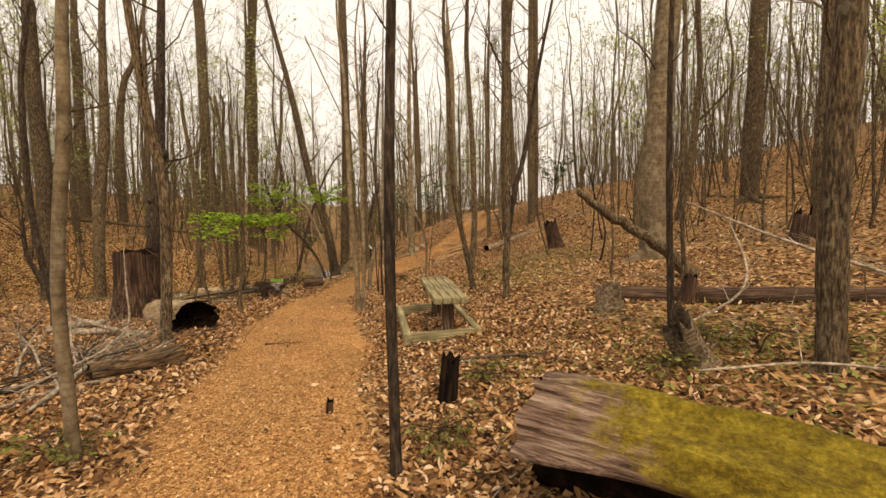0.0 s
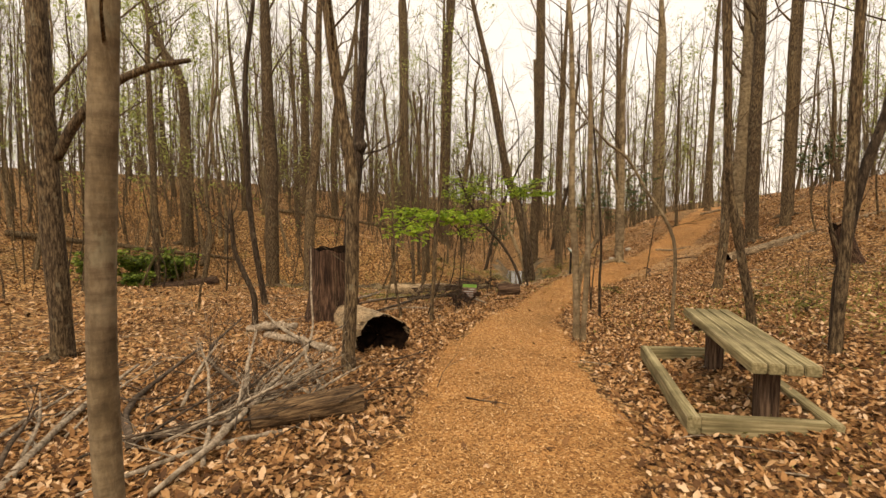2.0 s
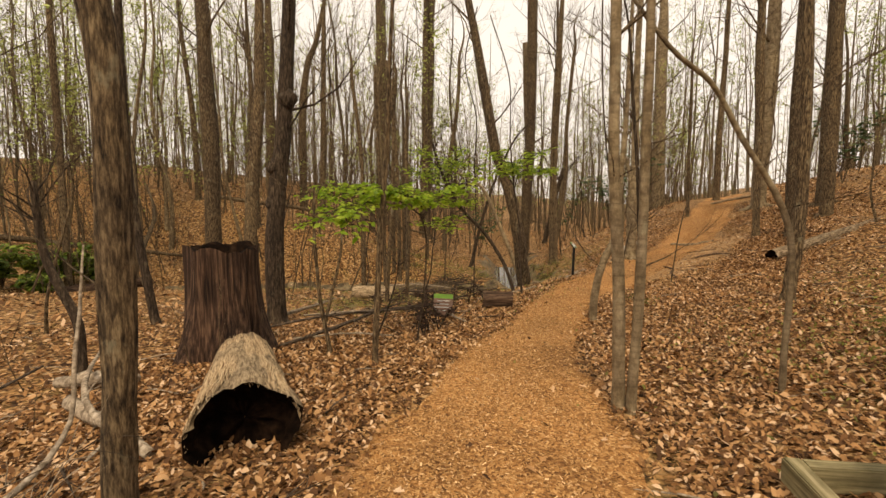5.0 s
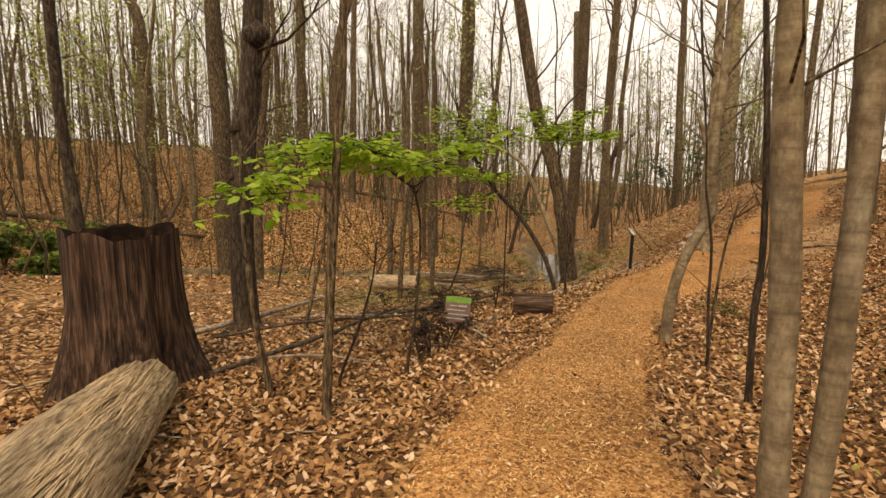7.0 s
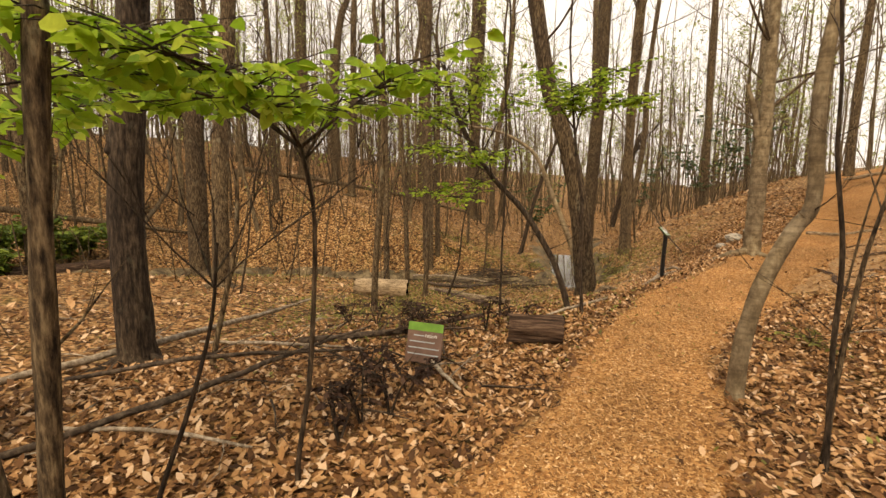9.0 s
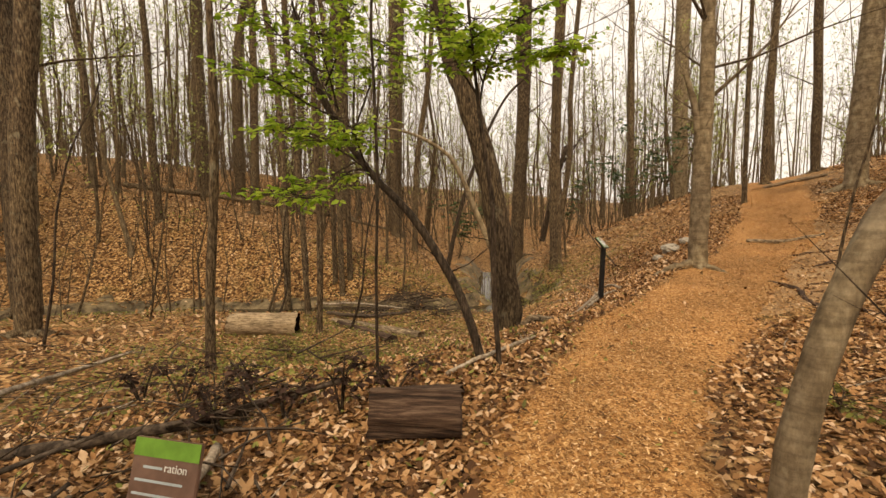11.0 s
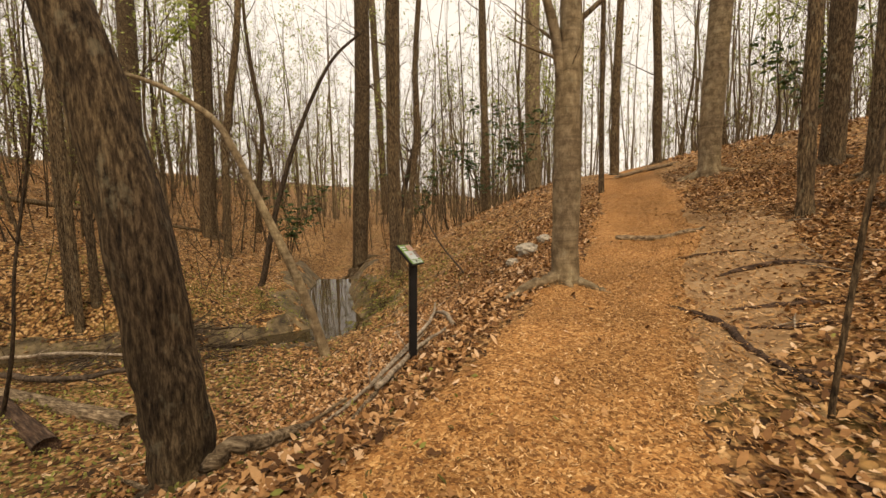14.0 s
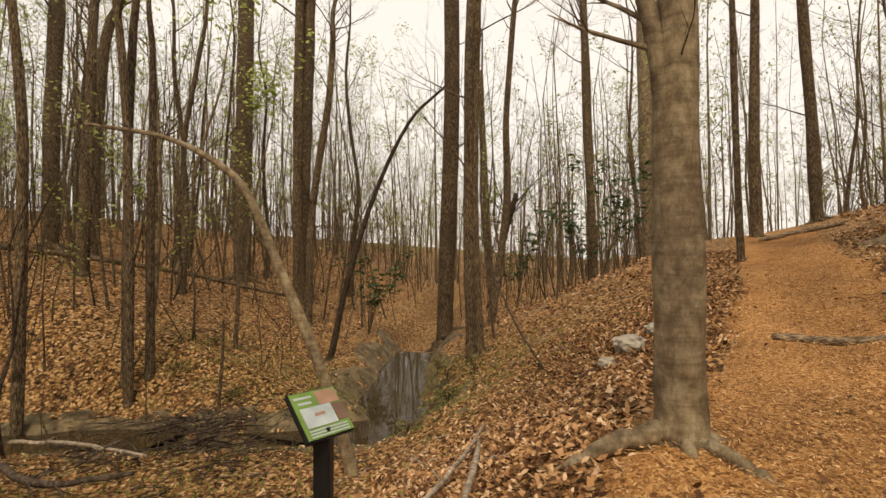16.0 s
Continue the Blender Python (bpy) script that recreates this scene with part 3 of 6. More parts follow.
traced_tree(-4.29, 18.03, 0.178, [(0.00, 0.00, 0.40, 0.172), (-0.05, -0.01, 0.85, 0.167), (-0.12, -0.03, 1.45, 0.16), (-0.24, -0.05, 2.10, 0.152), (-0.40, -0.08, 2.75, 0.146), (-0.58, -0.10, 3.35, 0.14), (-0.78, -0.12, 3.95, 0.134)], 14.5, "grey", "leaning tree with furrowed grey bark on the bank")
traced_tree(-4.11, 16.01, 0.043, [(-0.08, 0.00, 0.30, 0.042), (-0.24, 0.00, 0.70, 0.040), (-0.64, 0.00, 1.31, 0.038), (-1.13, 0.00, 1.80, 0.036), (-1.55, 0.00, 2.40, 0.033), (-1.74, 0.00, 2.85, 0.031), (-1.92, 0.00, 3.40, 0.029)], 0, "dark", "dark slender tree bowing over the creek bank")
traced_tree(-3.90, 15.87, 0.024, [(-0.04, -0.01, 0.67, 0.022), (-0.05, -0.01, 1.40, 0.021), (-0.11, -0.02, 1.86, 0.019), (-0.16, -0.03, 2.23, 0.017)], 6, "dark", "slender dark-barked sapling in leaf litter")
traced_tree(-5.04, 28.80, 0.146, [(-0.03, -0.01, 3.74, 0.129), (0.06, 0.01, 7.90, 0.113)], 14.2, "grey", "bare grey-brown woodland tree with a straight trunk")
traced_tree(-7.24, 40.64, 0.158, [(0.59, 0.15, 2.82, 0.141), (1.37, 0.35, 5.66, 0.124)], 0, "dark", "bare dark-barked woodland tree with a straight trunk")
traced_tree(-5.39, 23.58, 0.092, [(-0.38, -0.13, 1.42, 0.080), (-0.90, -0.30, 2.76, 0.069), (-1.35, -0.44, 3.88, 0.058), (-1.73, -0.57, 4.33, 0.047), (-2.48, -0.82, 4.74, 0.036), (-3.55, -1.17, 4.95, 0.024)], 0, "pale", "thin pale tree arching over the creek")
traced_tree(-11.90, 32.00, 0.142, [(0.22, 0.06, 4.16, 0.129), (0.77, 0.19, 7.68, 0.116), (0.96, 0.24, 9.99, 0.102)], 13.9, "grey", "bare grey-brown woodland tree with a straight trunk")
traced_tree(-9.38, 29.39, 0.096, [(0.53, 0.14, 2.24, 0.080), (1.30, 0.33, 4.66, 0.064), (2.28, 0.58, 6.71, 0.048), (3.30, 0.84, 7.72, 0.032)], 0, "dark", "bare dark-barked woodland tree with a straight trunk")
traced_tree(-11.33, 25.41, 0.096, [(0.01, 0.00, 3.03, 0.085), (0.04, 0.01, 5.42, 0.074), (0.03, 0.01, 7.17, 0.062)], 10.7, "grey", "bare grey-brown woodland tree with a straight trunk")
traced_tree(-9.30, 25.24, 0.036, [(0.08, 0.02, 1.13, 0.032), (0.09, 0.02, 1.82, 0.027)], 0, "grey", "slender grey-brown sapling in leaf litter")
traced_tree(-18.00, 28.47, 0.194, [(0.18, 0.05, 4.07, 0.173), (0.30, 0.08, 7.49, 0.152)], 17.6, "grey", "bare grey-brown woodland tree with a straight trunk")
traced_tree(-21.30, 31.05, 0.264, [(0.17, 0.06, 5.91, 0.229), (0.58, 0.19, 9.13, 0.194), (1.12, 0.37, 10.51, 0.158)], 20, "grey", "bare grey-brown woodland tree with a straight trunk")
traced_tree(3.27, 28.32, 0.277, [(0.07, 0.02, 2.14, 0.271), (0.19, 0.04, 4.74, 0.265)], 20, "pale", "bare pale grey woodland tree with a straight trunk")
traced_tree(1.95, 22.59, 0.107, [(-0.04, -0.01, 1.67, 0.096), (-0.02, -0.00, 3.38, 0.085)], 11.5, "grey", "bare grey-brown woodland tree with a straight trunk")
traced_tree(-0.74, 18.15, 0.016, [(0.08, 0.02, 0.80, 0.015), (0.17, 0.04, 1.44, 0.013), (0.33, 0.07, 2.22, 0.011)], 6, "grey", "slender grey-brown sapling in leaf litter")
traced_tree(0.84, 29.30, 0.081, [(-0.04, -0.01, 2.89, 0.071), (-0.04, -0.01, 5.80, 0.061)], 9.7, "grey", "bare grey-brown woodland tree with a straight trunk")
traced_tree(3.02, 35.97, 0.191, [(0.01, 0.00, 4.09, 0.167), (0.14, 0.03, 7.53, 0.143)], 17.4, "grey", "bare grey-brown woodland tree with a straight trunk")
traced_tree(5.26, 37.36, 0.199, [(-0.11, -0.02, 3.68, 0.184), (-0.27, -0.06, 7.28, 0.169)], 17.9, "grey", "bare grey-brown woodland tree with a straight trunk")
traced_tree(0.58, 43.80, 0.456, [(-0.12, -0.03, 6.95, 0.429), (-0.12, -0.03, 11.77, 0.402)], 20, "pale", "bare pale grey woodland tree with a straight trunk")
traced_tree(-2.37, 40.80, 0.186, [(0.01, 0.00, 7.34, 0.167), (-0.06, -0.01, 11.77, 0.148)], 17.0, "grey", "bare grey-brown woodland tree with a straight trunk")
traced_tree(-14.38, 35.06, 0.285, [(0.27, 0.06, 6.04, 0.263), (0.46, 0.10, 11.28, 0.241)], 20, "grey", "bare grey-brown woodland tree with a straight trunk")
traced_tree(4.71, 11.32, 0.318, [(-0.01, -0.00, 2.02, 0.292), (0.14, 0.00, 3.90, 0.267), (0.28, 0.00, 5.73, 0.241)], 20, "pale", "very broad grey tree trunk on the slope")
traced_tree(8.20, 10.90, 0.233, [(0.01, 0.00, 2.43, 0.216), (0.08, 0.00, 4.58, 0.199)], 20, "grey", "broad furrowed tree trunk in leaf litter")
traced_tree(3.09, 4.32, 0.107, [(-0.02, -0.00, 1.16, 0.105), (0.00, 0.00, 2.05, 0.103), (0.03, 0.00, 2.90, 0.100)], 11.5, "grey", "thick furrowed brown tree trunk on the slope")
traced_tree(12.23, 19.73, 0.358, [(0.11, 0.00, 3.49, 0.322), (0.19, 0.00, 7.84, 0.286)], 20, "grey", "bare grey-brown woodland tree with a straight trunk")
traced_tree(4.71, 26.13, 0.240, [(0.05, 0.00, 5.53, 0.222), (0.05, 0.00, 11.36, 0.204)], 20, "grey", "bare grey-brown woodland tree with a straight trunk")
traced_tree(1.04, 9.12, 0.057, [(0.05, 0.00, 1.87, 0.053), (0.05, 0.00, 3.88, 0.049), (0.13, 0.00, 5.33, 0.045)], 8.0, "grey", "slender grey-brown sapling in leaf litter")
traced_tree(2.59, 5.98, 0.041, [(-0.06, -0.00, 1.86, 0.035), (-0.06, -0.00, 3.72, 0.028)], 6.9, "dark", "slender dark-barked sapling in leaf litter")
traced_tree(3.48, 7.45, 0.036, [(-0.07, -0.00, 1.84, 0.031), (-0.07, -0.00, 4.21, 0.026)], 6.5, "grey", "slender grey-brown sapling in leaf litter")
traced_tree(0.51, 10.48, 0.063, [(-0.20, -0.08, 1.17, 0.057), (-0.39, -0.16, 2.29, 0.051), (-0.47, -0.19, 4.57, 0.044)], 8.4, "grey", "bare grey-brown woodland tree with a straight trunk")
traced_tree(1.05, 9.18, 0.060, [(-0.00, -0.00, 0.68, 0.056), (0.07, 0.03, 1.32, 0.053), (0.20, 0.08, 2.06, 0.049), (0.38, 0.16, 2.67, 0.045)], 8.2, "dark", "bare dark-barked woodland tree with a straight trunk")
traced_tree(0.71, 14.97, 0.102, [(0.12, 0.05, 1.72, 0.092), (0.07, 0.03, 3.99, 0.081), (-0.05, -0.02, 6.43, 0.071)], 11.1, "grey", "bare grey-brown woodland tree with a straight trunk")
traced_tree(-0.50, 10.70, 0.028, [(-0.02, -0.01, 1.46, 0.026), (-0.46, -0.18, 2.28, 0.023), (-0.71, -0.29, 2.71, 0.021), (-1.06, -0.43, 3.02, 0.019)], 6, "pale", "slender pale grey sapling in leaf litter")
traced_tree(-5.18, 10.52, 0.027, [(-0.08, -0.04, 0.68, 0.023), (-0.12, -0.06, 1.40, 0.019), (-0.11, -0.05, 2.05, 0.014)], 0, "grey", "slender grey-brown sapling in leaf litter")
traced_tree(-4.49, 10.41, 0.036, [(0.04, 0.02, 0.81, 0.034), (0.10, 0.05, 1.69, 0.032), (0.14, 0.08, 2.22, 0.031), (0.16, 0.09, 2.48, 0.029)], 6.5, "grey", "slender grey-brown sapling in leaf litter")
traced_tree(-4.40, 11.40, 0.014, [(0.08, 0.04, 0.64, 0.013), (0.12, 0.06, 1.35, 0.011), (0.07, 0.04, 1.71, 0.010)], 0, "dark", "slender dark-barked sapling in leaf litter")
traced_tree(2.69, 21.89, 0.215, [(-0.06, -0.03, 3.87, 0.197), (-0.01, -0.01, 5.99, 0.179)], 19.1, "grey", "bare grey-brown woodland tree with a straight trunk")
traced_tree(4.24, 24.34, 0.189, [(0.02, 0.01, 3.83, 0.169), (-0.02, -0.01, 6.24, 0.149)], 17.2, "grey", "bare grey-brown woodland tree with a straight trunk")
traced_tree(-14.78, 35.51, 0.332, [(0.55, 0.01, 11.86, 0.299), (1.02, 0.01, 17.83, 0.266)], 20, "grey", "bare grey-brown woodland tree with a straight trunk")
traced_tree(-7.61, 34.21, 0.320, [(0.48, 0.01, 8.89, 0.288), (0.55, 0.01, 18.56, 0.256)], 20, "grey", "bare grey-brown woodland tree with a straight trunk")
traced_tree(-7.34, 9.03, 0.057, [(-0.01, -0.00, 0.64, 0.051), (-0.16, -0.07, 1.06, 0.046), (-0.29, -0.12, 1.47, 0.040), (-0.33, -0.13, 2.16, 0.035)], 0, "dark", "slender dark-barked sapling in leaf litter")
traced_tree(-7.18, 15.78, 0.054, [(0.06, 0.02, 1.12, 0.050), (0.16, 0.05, 2.24, 0.045), (0.20, 0.07, 3.31, 0.041), (0.21, 0.07, 3.83, 0.036)], 7.8, "grey", "slender grey-brown sapling in leaf litter")
traced_tree(-4.84, 15.37, 0.014, [(0.01, 0.00, 0.89, 0.013), (0.04, 0.01, 1.73, 0.013), (0.03, 0.01, 2.54, 0.012), (0.02, 0.01, 2.93, 0.012)], 6, "dark", "slender dark-barked sapling in leaf litter")
traced_tree(-8.51, 19.67, 0.067, [(0.08, 0.03, 2.24, 0.062), (0.06, 0.02, 4.30, 0.056), (0.10, 0.03, 6.28, 0.051)], 8.7, "grey", "bare grey-brown woodland tree with a straight trunk")
traced_tree(-12.50, 23.64, 0.106, [(0.04, 0.01, 3.08, 0.095), (0.03, 0.01, 6.01, 0.084), (-0.27, -0.09, 9.13, 0.073)], 11.4, "grey", "bare grey-brown woodland tree with a straight trunk")
traced_tree(-11.78, 25.20, 0.086, [(0.02, 0.01, 3.67, 0.081), (0.11, 0.04, 7.14, 0.076), (0.23, 0.08, 8.83, 0.072)], 10.0, "grey", "bare grey-brown woodland tree with a straight trunk")
traced_tree(-19.54, 25.06, 0.148, [(-0.06, -0.02, 3.14, 0.134), (-0.03, -0.01, 6.14, 0.120), (-0.08, -0.03, 8.09, 0.107)], 14.3, "grey", "bare grey-brown woodland tree with a straight trunk")
traced_tree(-23.72, 31.10, 0.321, [(0.01, 0.00, 5.61, 0.298), (0.14, 0.05, 9.74, 0.275)], 20, "grey", "bare grey-brown woodland tree with a straight trunk")
traced_tree(-24.88, 26.20, 0.170, [(-0.03, -0.01, 4.29, 0.146), (-0.29, -0.10, 7.71, 0.123)], 15.9, "grey", "bare grey-brown woodland tree with a straight trunk")
traced_tree(-1.92, 13.10, 0.018, [(0.02, 0.01, 0.57, 0.015), (0.08, 0.04, 1.21, 0.012), (0.18, 0.10, 1.69, 0.010)], 0, "grey", "slender grey-brown sapling in leaf litter")
traced_tree(-1.92, 13.05, 0.016, [(-0.03, -0.01, 0.71, 0.014), (-0.04, -0.02, 1.27, 0.013), (-0.12, -0.07, 1.80, 0.011), (-0.15, -0.09, 2.30, 0.009)], 6, "dark", "slender dark-barked sapling in leaf litter")
traced_tree(-10.49, 21.96, 0.079, [(-0.05, -0.03, 2.75, 0.072), (-0.17, -0.09, 5.36, 0.065), (-0.22, -0.13, 8.65, 0.057)], 9.5, "grey", "bare grey-brown woodland tree with a straight trunk")
traced_tree(-11.37, 24.97, 0.095, [(-0.01, -0.01, 3.70, 0.086), (-0.11, -0.06, 6.80, 0.077), (-0.38, -0.22, 9.75, 0.069)], 10.6, "grey", "bare grey-brown woodland tree with a straight trunk")
traced_tree(-6.64, 12.51, 0.028, [(0.13, 0.07, 0.65, 0.025), (0.25, 0.14, 1.25, 0.022), (0.29, 0.16, 1.88, 0.019)], 0, "grey", "slender grey-brown sapling in leaf litter")
traced_tree(-4.78, 10.91, 0.013, [(0.16, 0.09, 0.54, 0.011), (0.26, 0.15, 0.93, 0.008), (0.30, 0.17, 1.27, 0.006)], 0, "dark", "slender dark-barked sapling in leaf litter")
traced_tree(-4.92, 29.02, 0.192, [(-0.13, -0.07, 3.20, 0.175), (-0.01, -0.01, 7.37, 0.157), (0.06, 0.04, 9.36, 0.140)], 17.4, "grey", "bare grey-brown woodland tree with a straight trunk")
traced_tree(-5.61, 33.09, 0.137, [(0.64, 0.36, 4.22, 0.123), (0.66, 0.38, 7.00, 0.109), (0.94, 0.53, 10.65, 0.095)], 13.6, "grey", "bare grey-brown woodland tree with a straight trunk")
traced_tree(-14.21, 34.76, 0.237, [(-0.02, -0.01, 6.06, 0.211), (0.07, 0.04, 12.22, 0.184)], 20, "grey", "bare grey-brown woodland tree with a straight trunk")
traced_tree(-2.19, 39.27, 0.195, [(-0.21, -0.12, 6.45, 0.170), (-0.27, -0.15, 10.70, 0.146)], 17.6, "grey", "bare grey-brown woodland tree with a straight trunk")
traced_tree(-13.49, 69.45, 0.434, [(-0.61, -0.35, 14.06, 0.393), (-0.85, -0.48, 23.54, 0.353)], 20, "grey", "bare grey-brown woodland tree with a straight trunk")
traced_tree(-18.20, 35.87, 0.402, [(0.29, 0.00, 13.18, 0.352), (0.24, 0.00, 17.19, 0.302)], 20, "grey", "bare grey-brown woodland tree with a straight trunk")


def bough(parent, pts, bark, name="bough"):
    """A limb of a tree through offsets (dx, dy, dz, r) from its base."""
    rng = random.Random(len(pts) * 7)
    s = Shape()
    line = spline(pts, 6)
    s.tube(line, 10, .15, pts[0][2])
    for _ in range(3):
        a, b, c, r = rng.choice(line[len(line) // 2:])
        s.limb(Vector((a, b, c)), Vector((rng.uniform(-1, 1), rng.uniform(-1, 1), rng.uniform(.2, 1))), rng.uniform(.4, .9), r * .4, 1, rng)
    return part(name, s, BARK[bark], parent)


bough(arm_tree, [(0.10, 0.04, 2.79, 0.070), (0.40, 0.16, 3.30, 0.065), (0.85, 0.35, 3.75, 0.055), (1.35, 0.55, 3.99, 0.045), (1.87, 0.76, 4.08, 0.030)], "grey")
bough(beech_tree, [(0.00, 0.00, 1.50, 0.050), (-0.02, -0.01, 1.80, 0.070), (-0.05, -0.02, 2.16, 0.065), (-0.09, -0.03, 2.50, 0.060), (-0.16, -0.05, 2.87, 0.055), (-0.32, -0.11, 3.36, 0.040)], "pale")
for dx, dy, dz, r in [(0.3, 0.13, 3.87, 0.165), (0.07, 0.03, 2.73, 0.15), (-0.00, -0.00, 2.11, 0.13)]:
    burl = Shape()
    burl.tube([(dx - r * .9, dy, dz - r * .2, r * .35), (dx - r * .45, dy, dz - r * .1, r * .85), (dx, dy, dz, r), (dx + r * .5, dy, dz + r * .1, r * .8), (dx + r, dy, dz + r * .1, r * .3)], 14, .5, dz * 3)
    part("burl", burl, BARK["dark"], knob_tree, "dark rounded burl")


# ---- logs, stumps and fallen wood ----
def fallen_log(name, label, category, ends, radii, mat, squash=0.9, sink=0.06, hollow=0.0, wobble=0.35, sides=26, drop=0.0, undercut=0.0):
    """A log that lies on the ground from one end to the other; its grain runs along its x. hollow: depth of a dark rotten opening."""
    (x0, y0), (x1, y1) = ends
    z0, z1 = gz(x0, y0) + radii[0] * squash - sink, gz(x1, y1) + radii[1] * squash - sink - drop
    ln = math.dist((x0, y0, z0), (x1, y1, z1))
    top = new(name)
    top.matrix_world = pose(x0, y0, z0, 0, -math.degrees(math.atan2(z1 - z0, math.dist((x0, y0), (x1, y1)))), math.degrees(math.atan2(y1 - y0, x1 - x0)))
    tagged(top, label, category)
    s, k = Shape(), 44
    seed = x0 * 3.1 + y0
    for i in range(k + 1):
        t = i / k
        r = radii[0] + (radii[1] - radii[0]) * t
        for j in range(sides):
            a = 2 * math.pi * j / sides
            c, q = math.cos(a), math.sin(a)
            w = 1 + wobble * .55 * noise.noise((c * 1.3 + seed, q * 1.3, t * ln * 1.1)) + wobble * .3 * noise.noise((c * 5 + seed, q * 5, t * ln * 1.2 + 7)) + wobble * .2 * noise.noise((c * 13 + seed, q * 13, t * ln * 1.6 + 3))
            end = 0.0
            if i in (0, k):
                end = .07 * noise.noise((c * 3 + seed, q * 3, i)) * (radii[0] / .3)
            yy, zz = c * r * w, q * r * w * squash
            if undercut and yy < 0 and zz < .12 * r:
                yy *= 1 - undercut * float(ease(.62, .1, t)) * min(1, (.12 * r - zz) / (.35 * r))
            s.v.append((t * ln + end, yy, zz))
    for i in range(k):
        for j in range(sides):
            p, q = i * sides + j, i * sides + (j + 1) % sides
            s.f.append((p, p + sides, q + sides, q))
    s.f.append(tuple(range(k * sides, (k + 1) * sides)))
    if not hollow:
        s.f.append(tuple(reversed(range(sides))))
    shell = part("bark_shell", s, mat, top)
    # Near side's lower faces go near-black: shade of the hollow underside, put in colour.
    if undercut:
        shell.data.materials.append(LOG_END_AND_SHADE)
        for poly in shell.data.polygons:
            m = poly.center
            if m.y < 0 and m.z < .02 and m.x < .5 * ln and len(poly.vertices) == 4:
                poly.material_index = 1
    if hollow:
        h = Shape()
        rings = [(0.0, 1.0), (hollow * .2, .93), (hollow * .7, .85), (hollow, .6), (hollow * 1.05, .02)]
        for d, f in rings:
            for j in range(sides):
                vx, vy, vz = s.v[j]
                e = 1 + (.12 * noise.noise((vy * 9 + seed, vz * 9, d * 20)) if 0.01 < d else 0)
                h.v.append((vx + d, vy * f * e, vz * f * e))
        for i in range(len(rings) - 1):
            for j in range(sides):
                p, q = i * sides + j, i * sides + (j + 1) % sides
                h.f.append((p, p + sides, q + sides, q))
        part("hollow_end", h, LOG_END_AND_SHADE, top, "charred dark hollow end of the log")
    return top


def stump(name, label, x, y, r, height, mat, flare=1.5, jag=0.15, sides=30, dip=0.3, lean=(0, 0), heart=None):
    """A broken or cut stump with root flare, splintered rim and a rotten hollow top."""
    z = gz(x, y)
    top = new(name)
    top.matrix_world = pose(x, y, z, lean[0], lean[1], 0)
    tagged(top, label, "tree stump")
    s, rings = Shape(), 16
    for i in range(rings + 1):
        t = i / rings
        for j in range(sides):
            a = 2 * math.pi * j / sides
            c, q = math.cos(a), math.sin(a)
            lobes = .5 + .5 * math.sin(5 * a + x * 7)
            w = 1 + (flare - 1) * (1 - t) ** 3.0 * (.45 + .75 * lobes) + .12 * noise.noise((c * 4, q * 4, x + t * .5)) + (.14 if r > .3 else .06) * noise.noise((c * 9, q * 9, y + t * .6)) + .05 * noise.noise((c * 19, q * 19, y))
            h = t * height - .08 * (1 - t)
            if i == rings:
                h += jag * (noise.noise((c * 2.5 + x, q * 2.5, 3.3)) + .6 * noise.noise((c * 8, q * 8, y)))
            s.v.append((c * r * w, q * r * w, h))
    for i in range(rings):
        for j in range(sides):
            p, q = i * sides + j, i * sides + (j + 1) % sides
            s.f.append((p, q, q + sides, p + sides))
    part("bark_shell", s, mat, top)
    h = Shape()
    rim = s.v[-sides:]
    for f, d in ((1, 0), (.8, .03), (.6, dip), (.02, dip * 1.1)):
        for vx, vy, vz in rim:
            h.v.append((vx * f, vy * f, (vz if d < .04 else height) - d))
    for i in range(3):
        for j in range(sides):
            p, q = i * sides + j, i * sides + (j + 1) % sides
            h.f.append((p, q, q + sides, p + sides))
    part("rotten_top", h, heart or LOG_END_AND_SHADE, top, "crumbling grey-brown heartwood" if heart else "dark rotten hollow top")
    return top


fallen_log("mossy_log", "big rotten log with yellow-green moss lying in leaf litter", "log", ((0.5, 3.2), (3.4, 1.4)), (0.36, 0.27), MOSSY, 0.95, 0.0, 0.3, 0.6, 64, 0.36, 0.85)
hollow = fallen_log("hollow_log", "pale stringy-barked log with a dark hollow end", "log", ((-4.2, 8.14), (-6.0, 9.98)), (0.36, 0.27), SHAGGY, 0.84, 0.09, 0.3, 0.4, 40)
strands = Shape()
fray = random.Random(9)
for _ in range(1700):
    a, x0, ln = fray.uniform(-.25, math.pi + .25), fray.uniform(-.03, 2.0), fray.uniform(.15, .7)
    line, a1 = [], a + fray.uniform(-.18, .18)
    for k in range(5):
        xx, t = x0 + ln * k / 4, a + (a1 - a) * k / 4
        rr = (.355 - .09 * min(1, max(0, xx / 2.57))) * fray.uniform(.99, 1.05)
        line.append((xx, math.cos(t) * rr, math.sin(t) * rr * .84, fray.uniform(.003, .006) * (1 if 0 < k < 4 else .4)))
    strands.tube(line, 4, caps=False)
part("bark_fibre", strands, STRAW, hollow, "pale frayed strands of inner bark")
fallen_log("short_log", "short dark brown log lying beside the path", "log", ((-3.42, 6.32), (-4.0, 5.55)), (0.15, 0.13), BROWN_LOG, 0.95, 0.05, 0.12, 0.45)
fallen_log("cut_log", "dark wet cut log section at the path edge", "log", ((-4.37, 14.44), (-3.83, 14.6)), (0.18, 0.175), ROT_LOG, 0.95, 0.04, 0.05, 0.7)
fallen_log("creek_log", "pale cut log lying on the creek flat", "log", ((-9.0, 19.62), (-10.2, 19.05)), (0.27, 0.25), SHAGGY, 0.9, 0.05, 0.12, 0.3)
